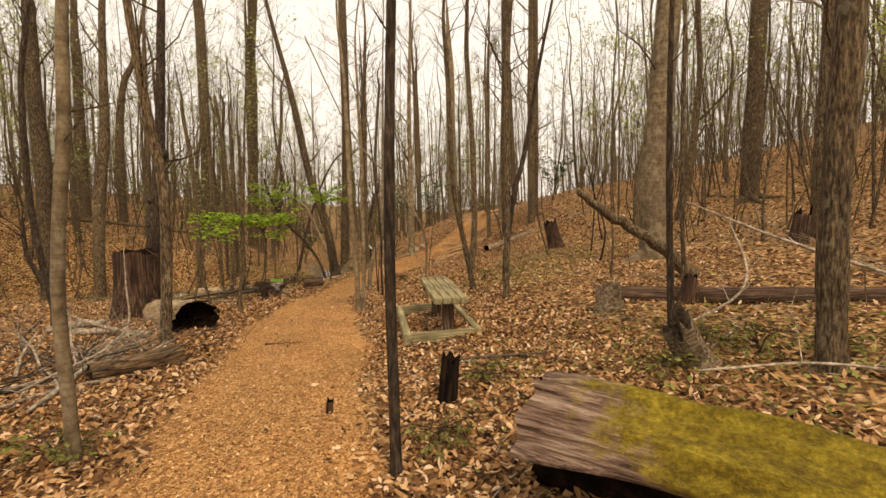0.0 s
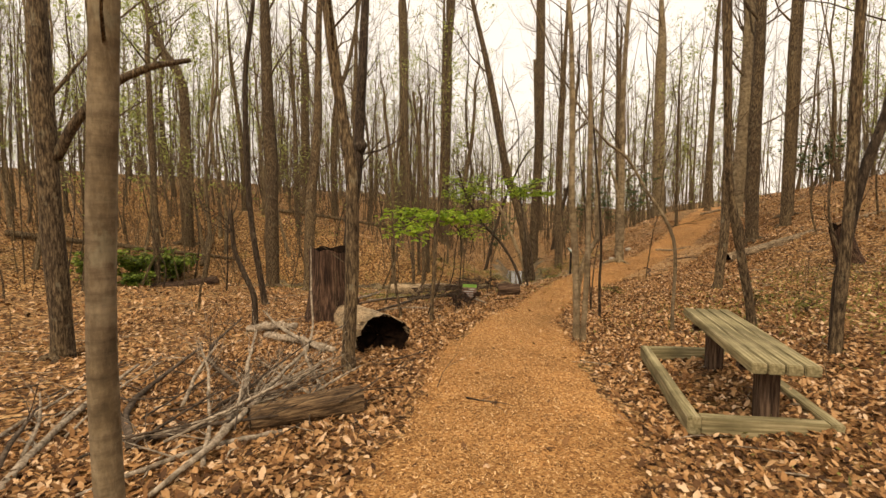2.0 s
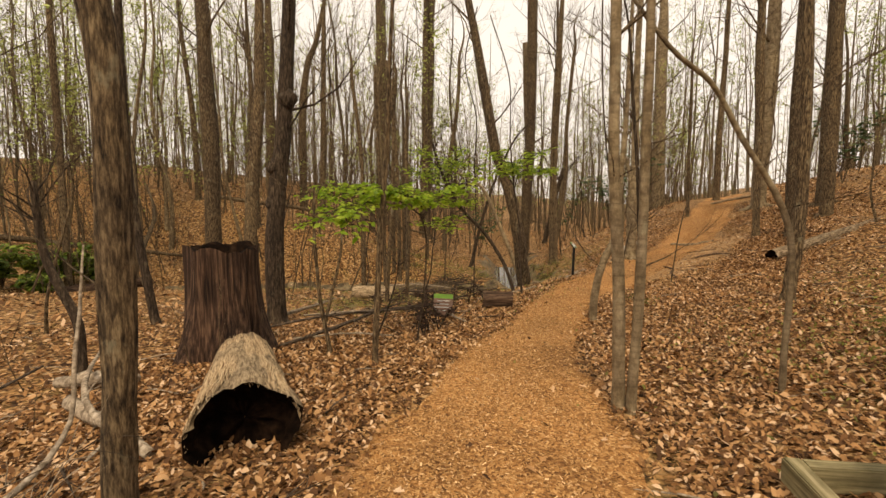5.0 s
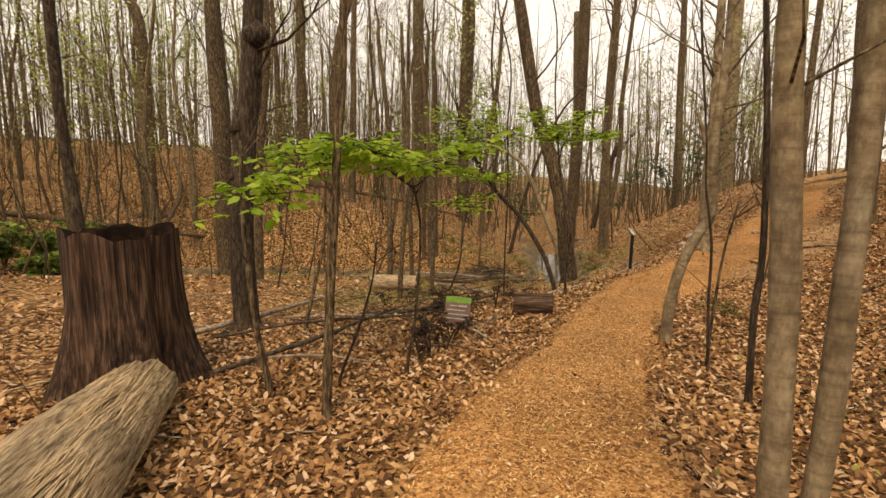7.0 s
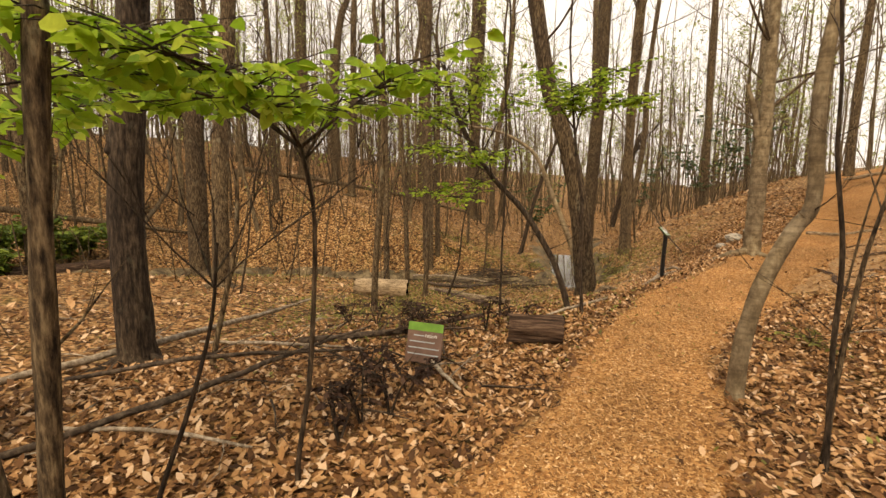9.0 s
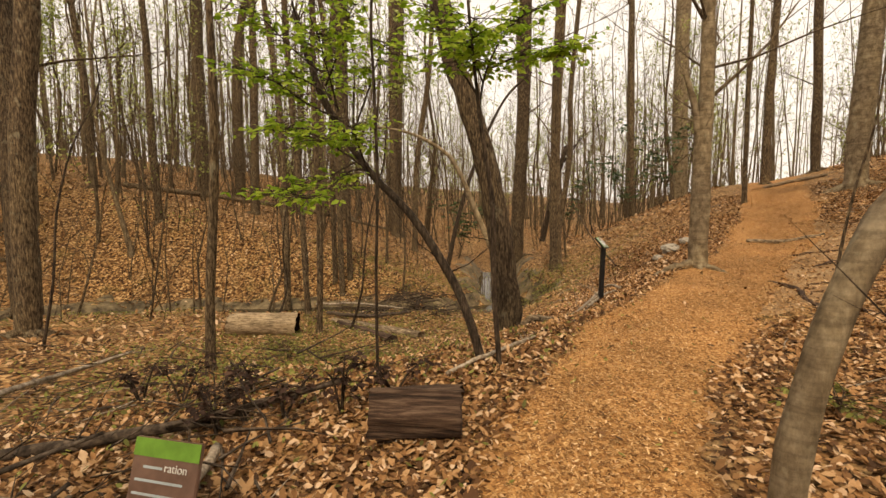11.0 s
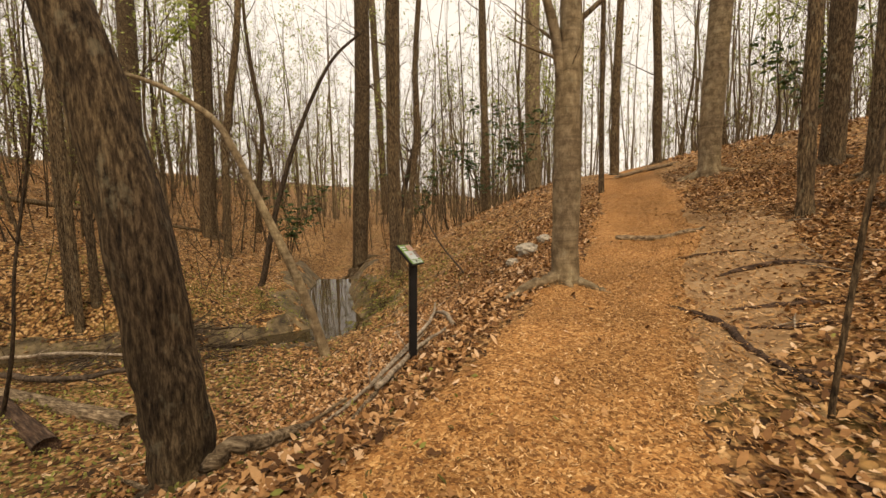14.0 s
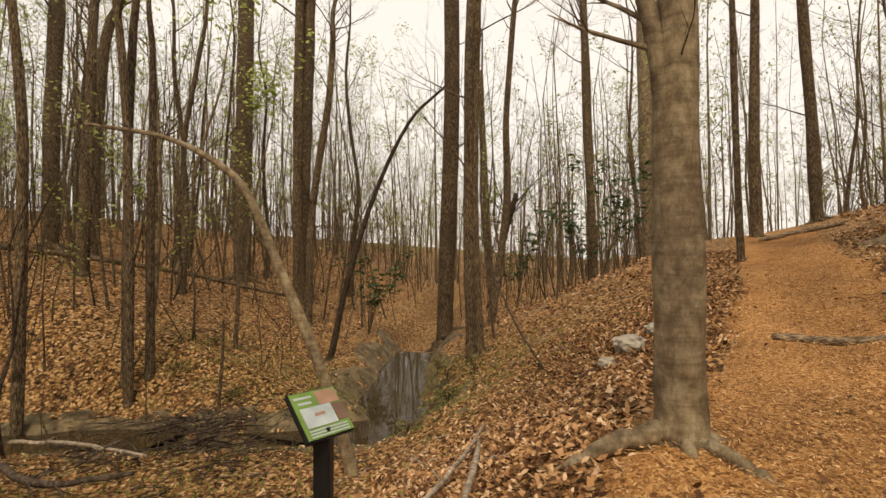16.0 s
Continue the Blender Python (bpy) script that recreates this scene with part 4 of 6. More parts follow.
fallen_log("long_log", "dark fallen log lying on the leafy slope", "log", ((2.55, 7.75), (5.6, 5.6)), (0.13, 0.11), ROT_LOG, 0.95, 0.05, 0.1, 0.35)
fallen_log("slope_log", "thin fallen trunk lying up the slope", "log", ((1.55, 19.3), (7.6, 24.2)), (0.16, 0.09), LOG_BARK, 0.95, 0.05, 0.1, 0.25)
fallen_log("bank_log", "dark rotten log along the far creek bank", "log", ((-18.9, 11.6), (-19.2, 18.6)), (0.34, 0.28), ROT_LOG, 0.85, 0.05, 0.12, 0.4)
fallen_log("rotten_log", "soft rotten log half sunk by the creek", "log", ((-6.9, 19.7), (-9.0, 21.1)), (0.12, 0.1), ROT_LOG, 0.8, 0.05, 0.0, 0.4)
fallen_log("sunken_log", "weathered grey log beside the creek pool", "log", ((-6.6, 20.4), (-9.4, 21.5)), (0.12, 0.1), LOG_BARK, 0.8, 0.05, 0.0, 0.4)
stump("rotten_stump", "tall red-brown rotten stump with flared roots", -6.55, 10.25, 0.42, 1.4, ROT, 1.55, 0.1)
stump("charred_stump", "small black charred stump in leaf litter", -0.04, 4.68, 0.085, 0.42, CHARCOAL, 1.3, 0.12, 18, 0.08, (-4, 5))
stump("low_stump", "low grey rotten stump in leaf litter", 2.24, 7.1, 0.17, 0.34, LOG_BARK, 1.5, 0.12, 22, 0.04, (0, 0), ROT_TOP)
stump("split_stump", "leaning grey splintered stump on the slope", 2.22, 4.72, 0.14, 0.46, LOG_BARK, 1.6, 0.28, 26, 0.03, (14, -30), ROT_TOP)
stump("burnt_snag", "jagged dark burnt snag on the slope", 3.85, 17.2, 0.24, 0.9, ROT, 1.5, 0.4, 24, 0.3, (0, -14))
stump("root_stub", "tiny worn brown stub sticking out of the mulch", -1.05, 4.4, 0.03, 0.13, ROT, 1.5, 0.06, 14, 0.03, (0, 6))
stump("far_stump", "dark broken stump on the leafy slope", 7.4, 10.5, 0.16, 0.65, ROT, 1.5, 0.3, 20, 0.1, (0, 8))
stump("root_stub", "short dark upright root stub on a log", 3.3, 7.05, 0.09, 0.36, ROT, 1.5, 0.14, 18, 0.08, (0, 10))


def fallen_branch(label, pts, mat, twigs=3, name="branch", category="fallen branch", group=""):
    """A branch through points (x, y, height above ground, r)."""
    rng = random.Random(int(pts[0][0] * 771 + pts[-1][1] * 37))
    line = spline([(a, b, gz(a, b) + h, r) for a, b, h, r in pts], 6)
    line = [(a + rng.uniform(-.3, .3) * r, b + rng.uniform(-.3, .3) * r, c + rng.uniform(-.3, .3) * r, r) for a, b, c, r in line]
    x, y, z, _ = line[0]
    s = Shape()
    s.tube([(a - x, b - y, c - z, r) for a, b, c, r in line], 8, .25, x)
    for _ in range(twigs):
        i = rng.randrange(len(line) // 4, len(line) - 1)
        a, b, c, r = line[i]
        d = Vector(line[i + 1][:3]) - Vector(line[i][:3])
        s.limb(Vector((a - x, b - y, c - z)), d.normalized() + Vector((rng.uniform(-.8, .8), rng.uniform(-.8, .8), rng.uniform(-.05, .5))), rng.uniform(.3, .8), max(.004, r * .5), 1, rng, 5, .05)
    ob = new(name, s.made(name, mat))
    ob.matrix_world = pose(x, y, z)
    return tagged(ob, label, category, group)


PALE_LABEL, DARK_LABEL = "bleached fallen branch lying on dead leaves", "damp dark fallen branch lying on dead leaves"
fallen_branch(PALE_LABEL, [(-3.72, 4.5, .05, .018), (-3.86, 5.15, .12, .024), (-4.25, 6.05, .2, .022), (-4.75, 7.3, .36, .016), (-4.95, 7.6, .9, .012), (-5.05, 7.75, 1.5, .006)], STICK, 4)
fallen_branch(PALE_LABEL, [(-3.9, 5.1, .05, .03), (-4.4, 5.9, .15, .028), (-4.95, 6.5, .3, .02), (-5.6, 7.3, .45, .01)], STICK, 4)
fallen_branch(PALE_LABEL, [(-3.7, 5.6, .03, .022), (-3.95, 5.0, .05, .02), (-4.2, 4.1, .03, .012)], STICK, 3)
fallen_branch(PALE_LABEL, [(-4.7, 4.2, .04, .03), (-5.6, 5.1, .08, .026), (-6.3, 6.2, .2, .015)], STICK, 4)
fallen_branch(DARK_LABEL, [(-4.5, 4.9, .04, .035), (-5.5, 5.6, .07, .03), (-6.6, 7.3, .15, .015)], DARK_STICK, 4)
fallen_branch(DARK_LABEL, [(-5.0, 6.4, .04, .025), (-6.0, 6.9, .2, .022), (-7.2, 8.6, .3, .012)], DARK_STICK, 5)
fallen_branch(PALE_LABEL, [(-4.6, 3.3, .04, .02), (-5.8, 4.7, .06, .018), (-6.9, 6.4, .1, .008)], STICK, 4)
fallen_branch(PALE_LABEL, [(-5.0, 7.9, .05, .03), (-6.1, 8.3, .22, .025), (-7.4, 9.3, .3, .014)], STICK, 3)
fallen_branch("long bleached branch lying across the leafy flat", [(-7.6, 11.2, .05, .035), (-7.75, 12.7, .1, .036), (-8.4, 14.7, .14, .03), (-8.8, 16.0, .2, .018)], STICK, 4)
fallen_branch(DARK_LABEL, [(-6.0, 10.6, .05, .022), (-5.85, 11.6, .1, .026), (-5.8, 12.8, .2, .02), (-5.6, 13.6, .3, .01)], DARK_STICK, 4)
fallen_branch(DARK_LABEL, [(-6.2, 11.1, .05, .014), (-5.4, 11.3, .08, .013), (-4.8, 11.45, .06, .007)], STICK, 2)
fallen_branch(DARK_LABEL, [(-7.3, 11.6, .05, .02), (-6.4, 12.3, .18, .02), (-5.2, 13.0, .22, .012)], DARK_STICK, 4)
fallen_branch(PALE_LABEL, [(-7.4, 12.9, .06, .018), (-6.4, 13.0, .16, .018), (-5.3, 13.1, .2, .01)], STICK, 3)
fallen_branch(DARK_LABEL, [(-6.6, 13.6, .05, .04), (-5.8, 14.1, .1, .04), (-4.9, 15.0, .12, .02)], DARK_STICK, 4)
fallen_branch(PALE_LABEL, [(-5.2, 14.0, .05, .03), (-4.7, 13.3, .1, .025), (-4.2, 12.9, .05, .012)], STICK, 2)
fallen_branch("grey driftwood branch lying on the leafy bank", [(-4.12, 17.95, .05, .05), (-4.0, 17.98, .16, .05), (-3.85, 18.1, .12, .045), (-3.7, 18.5, .08, .03)], LOG_BARK, 0)
fallen_branch(PALE_LABEL, [(-3.6, 18.95, .1, .012), (-4.1, 18.8, .08, .017), (-4.8, 18.7, .05, .018), (-5.6, 19.1, .04, .013)], LOG_BARK, 1)
fallen_branch(PALE_LABEL, [(-3.35, 18.2, .03, .013), (-3.3, 18.9, .06, .015), (-3.12, 20.2, .08, .012)], LOG_BARK, 2)
fallen_branch(PALE_LABEL, [(-3.62, 18.4, .03, .012), (-3.45, 19.1, .07, .014), (-3.2, 20.5, .1, .01)], STICK, 3)
fallen_branch(PALE_LABEL, [(-3.3, 18.7, .1, .02), (-3.15, 19.6, .1, .02), (-2.95, 20.3, .06, .015)], STICK, 1)
fallen_branch(PALE_LABEL, [(-3.5, 19.3, .04, .016), (-3.2, 21.0, .1, .02), (-3.3, 22.8, .2, .012)], STICK, 3)
fallen_branch(PALE_LABEL, [(-2.88, 20.4, .05, .028), (-3.05, 21.4, .1, .026), (-3.3, 22.5, .08, .02)], STICK, 0)
fallen_branch("thin dead stick leaning up from the bank", [(-2.95, 25.3, .05, .02), (-3.6, 26.4, .9, .018), (-4.3, 27.6, 2.2, .01)], DARK_STICK, 2)
fallen_branch(DARK_LABEL, [(-4.25, 15.5, .04, .02), (-4.0, 16.1, .06, .022), (-3.72, 16.75, .05, .014)], STICK, 2)
fallen_branch(PALE_LABEL, [(-6.5, 8.4, .05, .06), (-5.7, 8.15, .1, .055), (-4.85, 7.95, .05, .04)], STICK, 2)
fallen_branch(PALE_LABEL, [(-7.2, 8.7, .1, .06), (-6.7, 8.8, .14, .07), (-6.3, 8.9, .1, .05)], STICK, 1)
fallen_branch(PALE_LABEL, [(-10.6, 22.5, .25, .035), (-9.3, 22.6, .3, .03), (-8.1, 22.7, .22, .018)], STICK, 2)
fallen_branch(DARK_LABEL, [(-9.9, 22.0, .1, .05), (-8.6, 21.7, .18, .045), (-7.6, 22.1, .3, .03)], DARK_STICK, 3)
fallen_branch("pale thin branch leaning across the slope", [(2.1, 5.0, .25, .012), (3.2, 5.6, .5, .014), (4.0, 7.3, 1.1, .008)], STICK, 4)
fallen_branch("long pale dead branch leaning across the slope", [(4.9, 4.0, .1, .02), (4.0, 4.6, .55, .018), (3.3, 5.3, 1.0, .014), (2.75, 6.0, 1.45, .008)], STICK, 4)
fallen_branch("pale thin branch lying on the slope", [(2.0, 4.3, .12, .01), (2.8, 4.0, .2, .012), (3.5, 3.3, .15, .008)], STICK, 3)
fallen_branch("mossy bare stick lying in leaf litter", [(2.5, 5.0, .05, .014), (2.9, 5.3, .12, .012), (3.1, 5.6, .15, .008)], STICK, 2)
fallen_branch("bare grey-brown dead trunk leaning over the slope", [(4.2, 8.6, 0.05, 0.116), (3.55, 8.58, 0.69, 0.098), (2.84, 8.56, 1.2, 0.08), (2.35, 8.55, 1.62, 0.062), (2.21, 8.55, 1.78, 0.045)], BARK["grey"], 1)
fallen_branch(DARK_LABEL, [(-.2, 5.9, .03, .014), (.3, 5.8, .05, .02), (1.1, 5.6, .04, .012)], DARK_STICK, 2)
fallen_branch("low fallen trunk along the hillside", [(-24, 27, .2, .12), (-18, 30.5, .4, .1), (-13.5, 33, .5, .06)], BARK["grey"], 2)
fallen_branch("low fallen trunk along the hillside", [(-26, 14, .2, .13), (-23, 17.8, .5, .11), (-20, 21, .6, .06)], BARK["grey"], 2)
fallen_branch("low fallen trunk along the hillside", [(-21, 19.5, .3, .1), (-25, 23.5, .5, .09), (-29, 26, .6, .05)], BARK["grey"], 2)

tangle = random.Random(58)
for k in range(26):
    x, y, t, ln = tangle.gauss(-4.7, .45), tangle.gauss(5.5, .6), tangle.uniform(.4, 2.6), tangle.uniform(.7, 1.7)
    u, v = math.cos(t) * ln, math.sin(t) * ln
    if x + max(0, u) > float(along(CENTRE, y + v)) - 1.3:
        u = -abs(u)
    w = tangle.uniform(.008, .02)
    rise = tangle.choice((.1, .2, .45))
    fallen_branch(PALE_LABEL if k % 3 else DARK_LABEL, [(x, y, .05, w), (x + u * .5 + tangle.uniform(-.1, .1), y + v * .5, .06 + rise * .5, w * .9), (x + u, y + v, .06 + rise, w * .4)], STICK if k % 3 else DARK_STICK, 4, group="tangle of fallen branches")

# roots and timbers that cross the path
fallen_branch("log step laid across the mulch path", [(-.28, 23.8, .05, .045), (.3, 23.55, .06, .05), (.95, 23.3, .05, .04)], LOG_BARK, 0, "log_step", "log step", "log steps in the path")
fallen_branch("log step laid across the mulch path", [(2.4, 33.6, .06, .06), (3.3, 33.5, .09, .07), (4.3, 33.2, .06, .05)], LOG_BARK, 0, "log_step", "log step", "log steps in the path")
ROOTS = [
    [(-.95, 20.35, -.01, .035), (-.72, 19.95, .02, .034), (-.58, 19.6, .022, .036), (-.66, 19.1, .02, .032), (-.62, 18.7, .015, .028), (-.55, 18.1, -.02, .02)],
    [(-.05, 20.95, -.01, .02), (.25, 20.95, .03, .03), (.7, 20.8, .02, .03), (1.1, 20.5, -.02, .02)],
    [(-.4, 20.05, -.01, .018), (-.1, 19.95, .02, .025), (.25, 19.8, .02, .022), (.6, 19.5, -.02, .012)],
    [(-.5, 19.55, 0, .02), (-.2, 19.35, .02, .02), (.1, 19.25, .015, .018), (.45, 18.9, -.02, .01)],
    [(-.2, 22.1, -.01, .018), (.2, 21.9, .02, .024), (.6, 21.6, .01, .02), (.9, 21.2, -.02, .012)],
    [(-.6, 18.7, .01, .02), (-.35, 18.4, .02, .02), (-.1, 17.9, -.02, .012)],
]
for line in ROOTS:
    fallen_branch("exposed brown tree root crossing bare dirt", line, ROT_LOG, 0, "tree_root", "tree root", "exposed roots beside the path")
for line in ([(-1.72, 20.95, .1, .07), (-2.0, 20.85, .07, .06), (-2.3, 20.75, .0, .045), (-2.6, 20.6, -.06, .03)], [(-1.5, 20.9, .06, .05), (-1.3, 20.65, .02, .04), (-1.1, 20.4, -.04, .02)]):
    fallen_branch("smooth grey surface root spreading from the beech", line, BARK["pale"], 0, "tree_root", "tree root", "surface roots of the beech")


def rock(x, y, r, label):
    bm = bmesh.new()
    bmesh.ops.create_icosphere(bm, subdivisions=3, radius=r)
    for v in bm.verts:
        v.co *= 1 + .35 * noise.noise(v.co * (2.2 / r) + Vector((x, y, 0))) + .1 * noise.noise(v.co * (7 / r))
        v.co.z *= .7
    me = bpy.data.meshes.new("rock")
    bm.to_mesh(me)
    bm.free()
    me.materials.append(ROCK)
    ob = new("rock", me)
    ob.matrix_world = pose(x, y, gz(x, y) + r * .35, 0, 0, 40 * x)
    return tagged(ob, label, "rock")


rock(-1.7, 24.6, .2, "pale rough rock among dead leaves")
rock(-1.35, 24.9, .13, "small pale rock among dead leaves")
rock(-2.0, 24.2, .12, "small pale rock among dead leaves")
rock(-6.9, 25.2, .14, "wet stone at the creek edge")
rock(-5.2, 26.2, .18, "wet stone at the creek edge")


# ---- the bench in its timber border ----
def timber(name, a, b, wide, thick, parent, mat=TIMBER, chamfer=.008, cut=0.0):
    """A sawn timber from a to b (centre line of its top), with eased edges and grain along its x."""
    a, b = Vector(a), Vector(b)
    bm = bmesh.new()
    ln = (b - a).length
    bmesh.ops.create_cube(bm, size=1)
    for v in bm.verts:
        v.co = Vector((v.co.x * ln, v.co.y * wide, v.co.z * thick))
        if cut and v.co.x > 0 and v.co.z > 0:
            v.co.x -= cut
    bmesh.ops.bevel(bm, geom=bm.edges[:], offset=chamfer, segments=2, affect="EDGES")
    bmesh.ops.subdivide_edges(bm, edges=[e for e in bm.edges if e.calc_length() > ln * .5], cuts=8)
    for v in bm.verts:
        v.co += Vector((0, noise.noise(v.co * 3 + a), noise.noise(v.co * 3 - a))) * .004
    me = bpy.data.meshes.new(name)
    bm.to_mesh(me)
    bm.free()
    me.materials.append(mat)
    ob = new(name, me)
    ob.parent = parent
    mid, d = (a + b) / 2, b - a
    flat = math.hypot(d.x, d.y)
    ob.matrix_basis = pose(mid.x, mid.y, mid.z - thick / 2, 0, -math.degrees(math.atan2(d.z, flat)), math.degrees(math.atan2(d.y, d.x)))
    return ob


BENCH_TURN = 99.0
border = new("timber_border")
border.matrix_world = pose(-.636, 6.85, gz(-.2, 7.9) - .02, 0, 0, BENCH_TURN - 90)
tagged(border, "weathered square timber border round a bench", "timber border")
W, D = 1.1, 2.15
timber("timber", (.05, .0, .12), (.05, D, .10), .1, .15, border)
timber("timber", (.1, .05, .12), (W - .1, .05, .15), .1, .15, border)
timber("timber", (W - .05, .0, .15), (W - .05, D, .13), .1, .15, border)
timber("timber", (.1, D - .05, .10), (W - .1, D - .05, .13), .1, .15, border)
bench = new("bench")
bench.matrix_world = pose(-.215, 6.86, gz(0, 7.6), 0, 0, BENCH_TURN - 90)
tagged(bench, "backless bench of four weathered timber boards on posts", "bench")
SEAT = 0.315 - gz(0, 7.6)
for k in range(4):
    timber("seat_board", (.06 + .122 * k, 0, SEAT), (.06 + .122 * k, 1.97, SEAT + .03), .11, .085, bench)
for yy in (.32, 1.62):
    post = timber("post", (.24, yy, -.2), (.24, yy, SEAT - .14), .15, .15, bench, ROT_LOG)
    post.matrix_basis = pose(.24, yy, (SEAT - .34) / 2, 0, -90, 0)
    timber("cleat", (.02, yy, SEAT - .085), (.46, yy, SEAT - .085), .09, .06, bench, ROT_LOG)


# ---- signs ----
def slab(name, w, h, t, mat, parent, m, label="", edge=.004):
    bm = bmesh.new()
    bmesh.ops.create_cube(bm, size=1)
    for v in bm.verts:
        v.co = Vector((v.co.x * w, v.co.y * h, v.co.z * t))
    if edge:
        bmesh.ops.bevel(bm, geom=bm.edges[:], offset=min(edge, t * .4), segments=2, affect="EDGES")
    me = bpy.data.meshes.new(name)
    bm.to_mesh(me)
    bm.free()
    me.materials.append(mat)
    ob = new(name, me)
    ob.parent = parent
    ob.matrix_basis = m
    return tagged(ob, label) if label else ob


sx, sy = -3.15, 19.42
sign = new("interpretive_sign")
sign.matrix_world = pose(sx, sy, gz(sx, sy))
tagged(sign, "small tilted nature sign on a black post", "sign")
slab("post", .065, .065, 1.16, BLACK_METAL, sign, pose(0, -.02, .1 - gz(sx, sy) - .58, 3, 1, 16))
facing = Matrix(((.276, -.643, .714, -.006), (.961, .236, -.158, -.031), (-.067, .729, .682, .135 - gz(sx, sy)), (0, 0, 0, 1)))
panel = slab("panel", .24, .21, .022, BLACK_METAL, sign, facing, "black-edged sign panel")
slab("print", .228, .198, .004, GLOSS_GREEN, panel, pose(0, 0, .012), "glossy green printed sign face", 0)
slab("photo", .15, .085, .003, PALE_PAINT, panel, pose(-.02, -.012, .0155), "pale photograph of water", 0)
slab("photo", .1, .06, .003, PINK_PAINT, panel, pose(.055, .062, .0155), "brown photograph", 0)
slab("photo", .05, .075, .003, BROWN_PAINT, panel, pose(.085, -.012, .0155), "dark photograph", 0)
slab("photo", .05, .012, .002, PINK_PAINT, panel, pose(-.015, -.005, .0176), "orange fish in the photograph", 0)
for k in range(3):
    slab("text_line", .19, .006, .002, PALE_PAINT, panel, pose(0, -.066 - .012 * k, .0145), "", 0)
for k in range(2):
    slab("text_line", .085 - .02 * k, .01, .002, PALE_PAINT, panel, pose(-.06, .075 - .024 * k, .0145), "", 0)

px, py_ = -4.76, 13.3
plaque = new("path_plaque")
plaque.matrix_world = pose(px, py_, gz(px, py_), 0, 0, 6)
tagged(plaque, "low brown path sign with a green top band", "sign")
for dx in (-.13, .13):
    slab("stake", .03, .03, .3, DARK_STICK, plaque, pose(dx, .03, .02))
board = slab("board", .35, .36, .02, BROWN_PAINT, plaque, pose(0, 0, .25, 72, 0, 0), "brown printed board")
slab("band", .345, .075, .003, GREEN_PAINT, board, pose(0, .14, .0115), "green band", 0)
for k, (wd, at) in enumerate(((.1, -.06), (.25, -.02), (.3, .0), (.3, .0))):
    slab("text_line", wd, .01, .002, PALE_PAINT, board, pose(at, .06 - .055 * k, .011), "", 0)
txt = bpy.data.curves.new("lettering", "FONT")
txt.body, txt.size, txt.extrude, txt.align_x = "ration", .05, .001, "LEFT"
txt.materials.append(WHITE_PAINT)
letters = new("lettering", txt)
letters.parent = board
letters.matrix_basis = pose(0.0, .05, .0125)
tagged(letters, "white sign lettering")


# ---- leafy saplings, shrubs and green growth ----
def spray(name, label, category, stems, mat, size, per, seed, wood="dark"):
    """A leafy plant: stems are lists of world points (x, y, z, r); leaves sit on side twigs."""
    rng = random.Random(seed)
    x, y = stems[0][0][:2]
    z = gz(x, y)
    top = new(name)
    top.matrix_world = pose(x, y, z)
    tagged(top, label, category)
    w, lf = Shape(), Shape()
    for st in stems:
        line = [(a - x, b - y, c - z, r) for a, b, c, r in spline(st, 6)]
        one = Shape()
        one.tube(line, 6, .1, seed, caps=False)
        part("stem", one, BARK[wood], top)
        for _ in range(per):
            i = rng.randrange(len(line) // 3, len(line))
            p = Vector(line[i][:3])
            t = rng.uniform(0, 6.28)
            d = Vector((math.cos(t), math.sin(t), rng.uniform(-.3, .35)))
            ln = rng.uniform(.12, .45) * (.35 if mat is WITHERED else 1)
            q = p + d * ln
            w.tube([(*p, .004), (*(p + d * ln * .5 + Vector((0, 0, .02))), .003), (*q, .002)], 3, caps=False)
            for k in range(rng.randint(4, 7)):
                a = p.lerp(q, rng.uniform(.35, 1.0))
                u = rng.uniform(0, 6.28)
                lf.leaf(a, d * .6 + Vector((math.cos(u), math.sin(u), rng.uniform(-.5, .1))), Vector((rng.uniform(-1.1, 1.1), rng.uniform(-1.1, 1.1), 1)), size * rng.uniform(.55, 1.25))
    tagged(part("twig", w, BARK[wood], top), kind="stuff")
    tagged(part("foliage", lf, mat, top), kind="stuff")
    return top


bx, by = -4.4, 11.4
f0 = (bx + .07, by + .04, gz(bx, by) + 1.71)


def from_fork(r, *steps):
    """A stem that leaves the sapling's fork through the given offsets."""
    return [(f0[0] + a, f0[1] + b, f0[2] + c, r * (1 - .8 * k / (len(steps) - 1))) for k, (a, b, c) in enumerate(steps)]


spray("leafy_sapling", "young tree with fresh green leaves on flat sprays", "sapling", [
    from_fork(.011, (0, 0, 0), (-.35, -.1, .22), (-.8, -.25, .3), (-1.35, -.35, .28)),
    from_fork(.010, (0, 0, 0), (.2, .15, .2), (.42, .35, .42)),
    from_fork(.008, (0, 0, 0), (.12, -.35, .2), (.1, -.8, .26)),
    from_fork(.007, (-.8, -.25, .3), (-1.05, .1, .38), (-1.5, .2, .36)),
    from_fork(.007, (-.35, -.1, .22), (-.6, .35, .3), (-.7, .8, .33)),
    from_fork(.008, (-.35, -.1, .22), (-.35, -.6, .24), (-.3, -1.1, .08), (-.3, -1.4, -.1)),
    from_fork(.006, (-.5, -.15, .24), (-.75, -.7, .12), (-.85, -1.1, -.06)),
    from_fork(.006, (-.1, -.03, .08), (-.12, -.5, .3), (-.05, -.95, .32)),
], GREEN_LEAF, .085, 42, 5)
lx, ly, lz = -5.24, 16.0, gz(-4.1, 16.0) + 1.8
LEAFY_STEMS = []
leafing = random.Random(61)
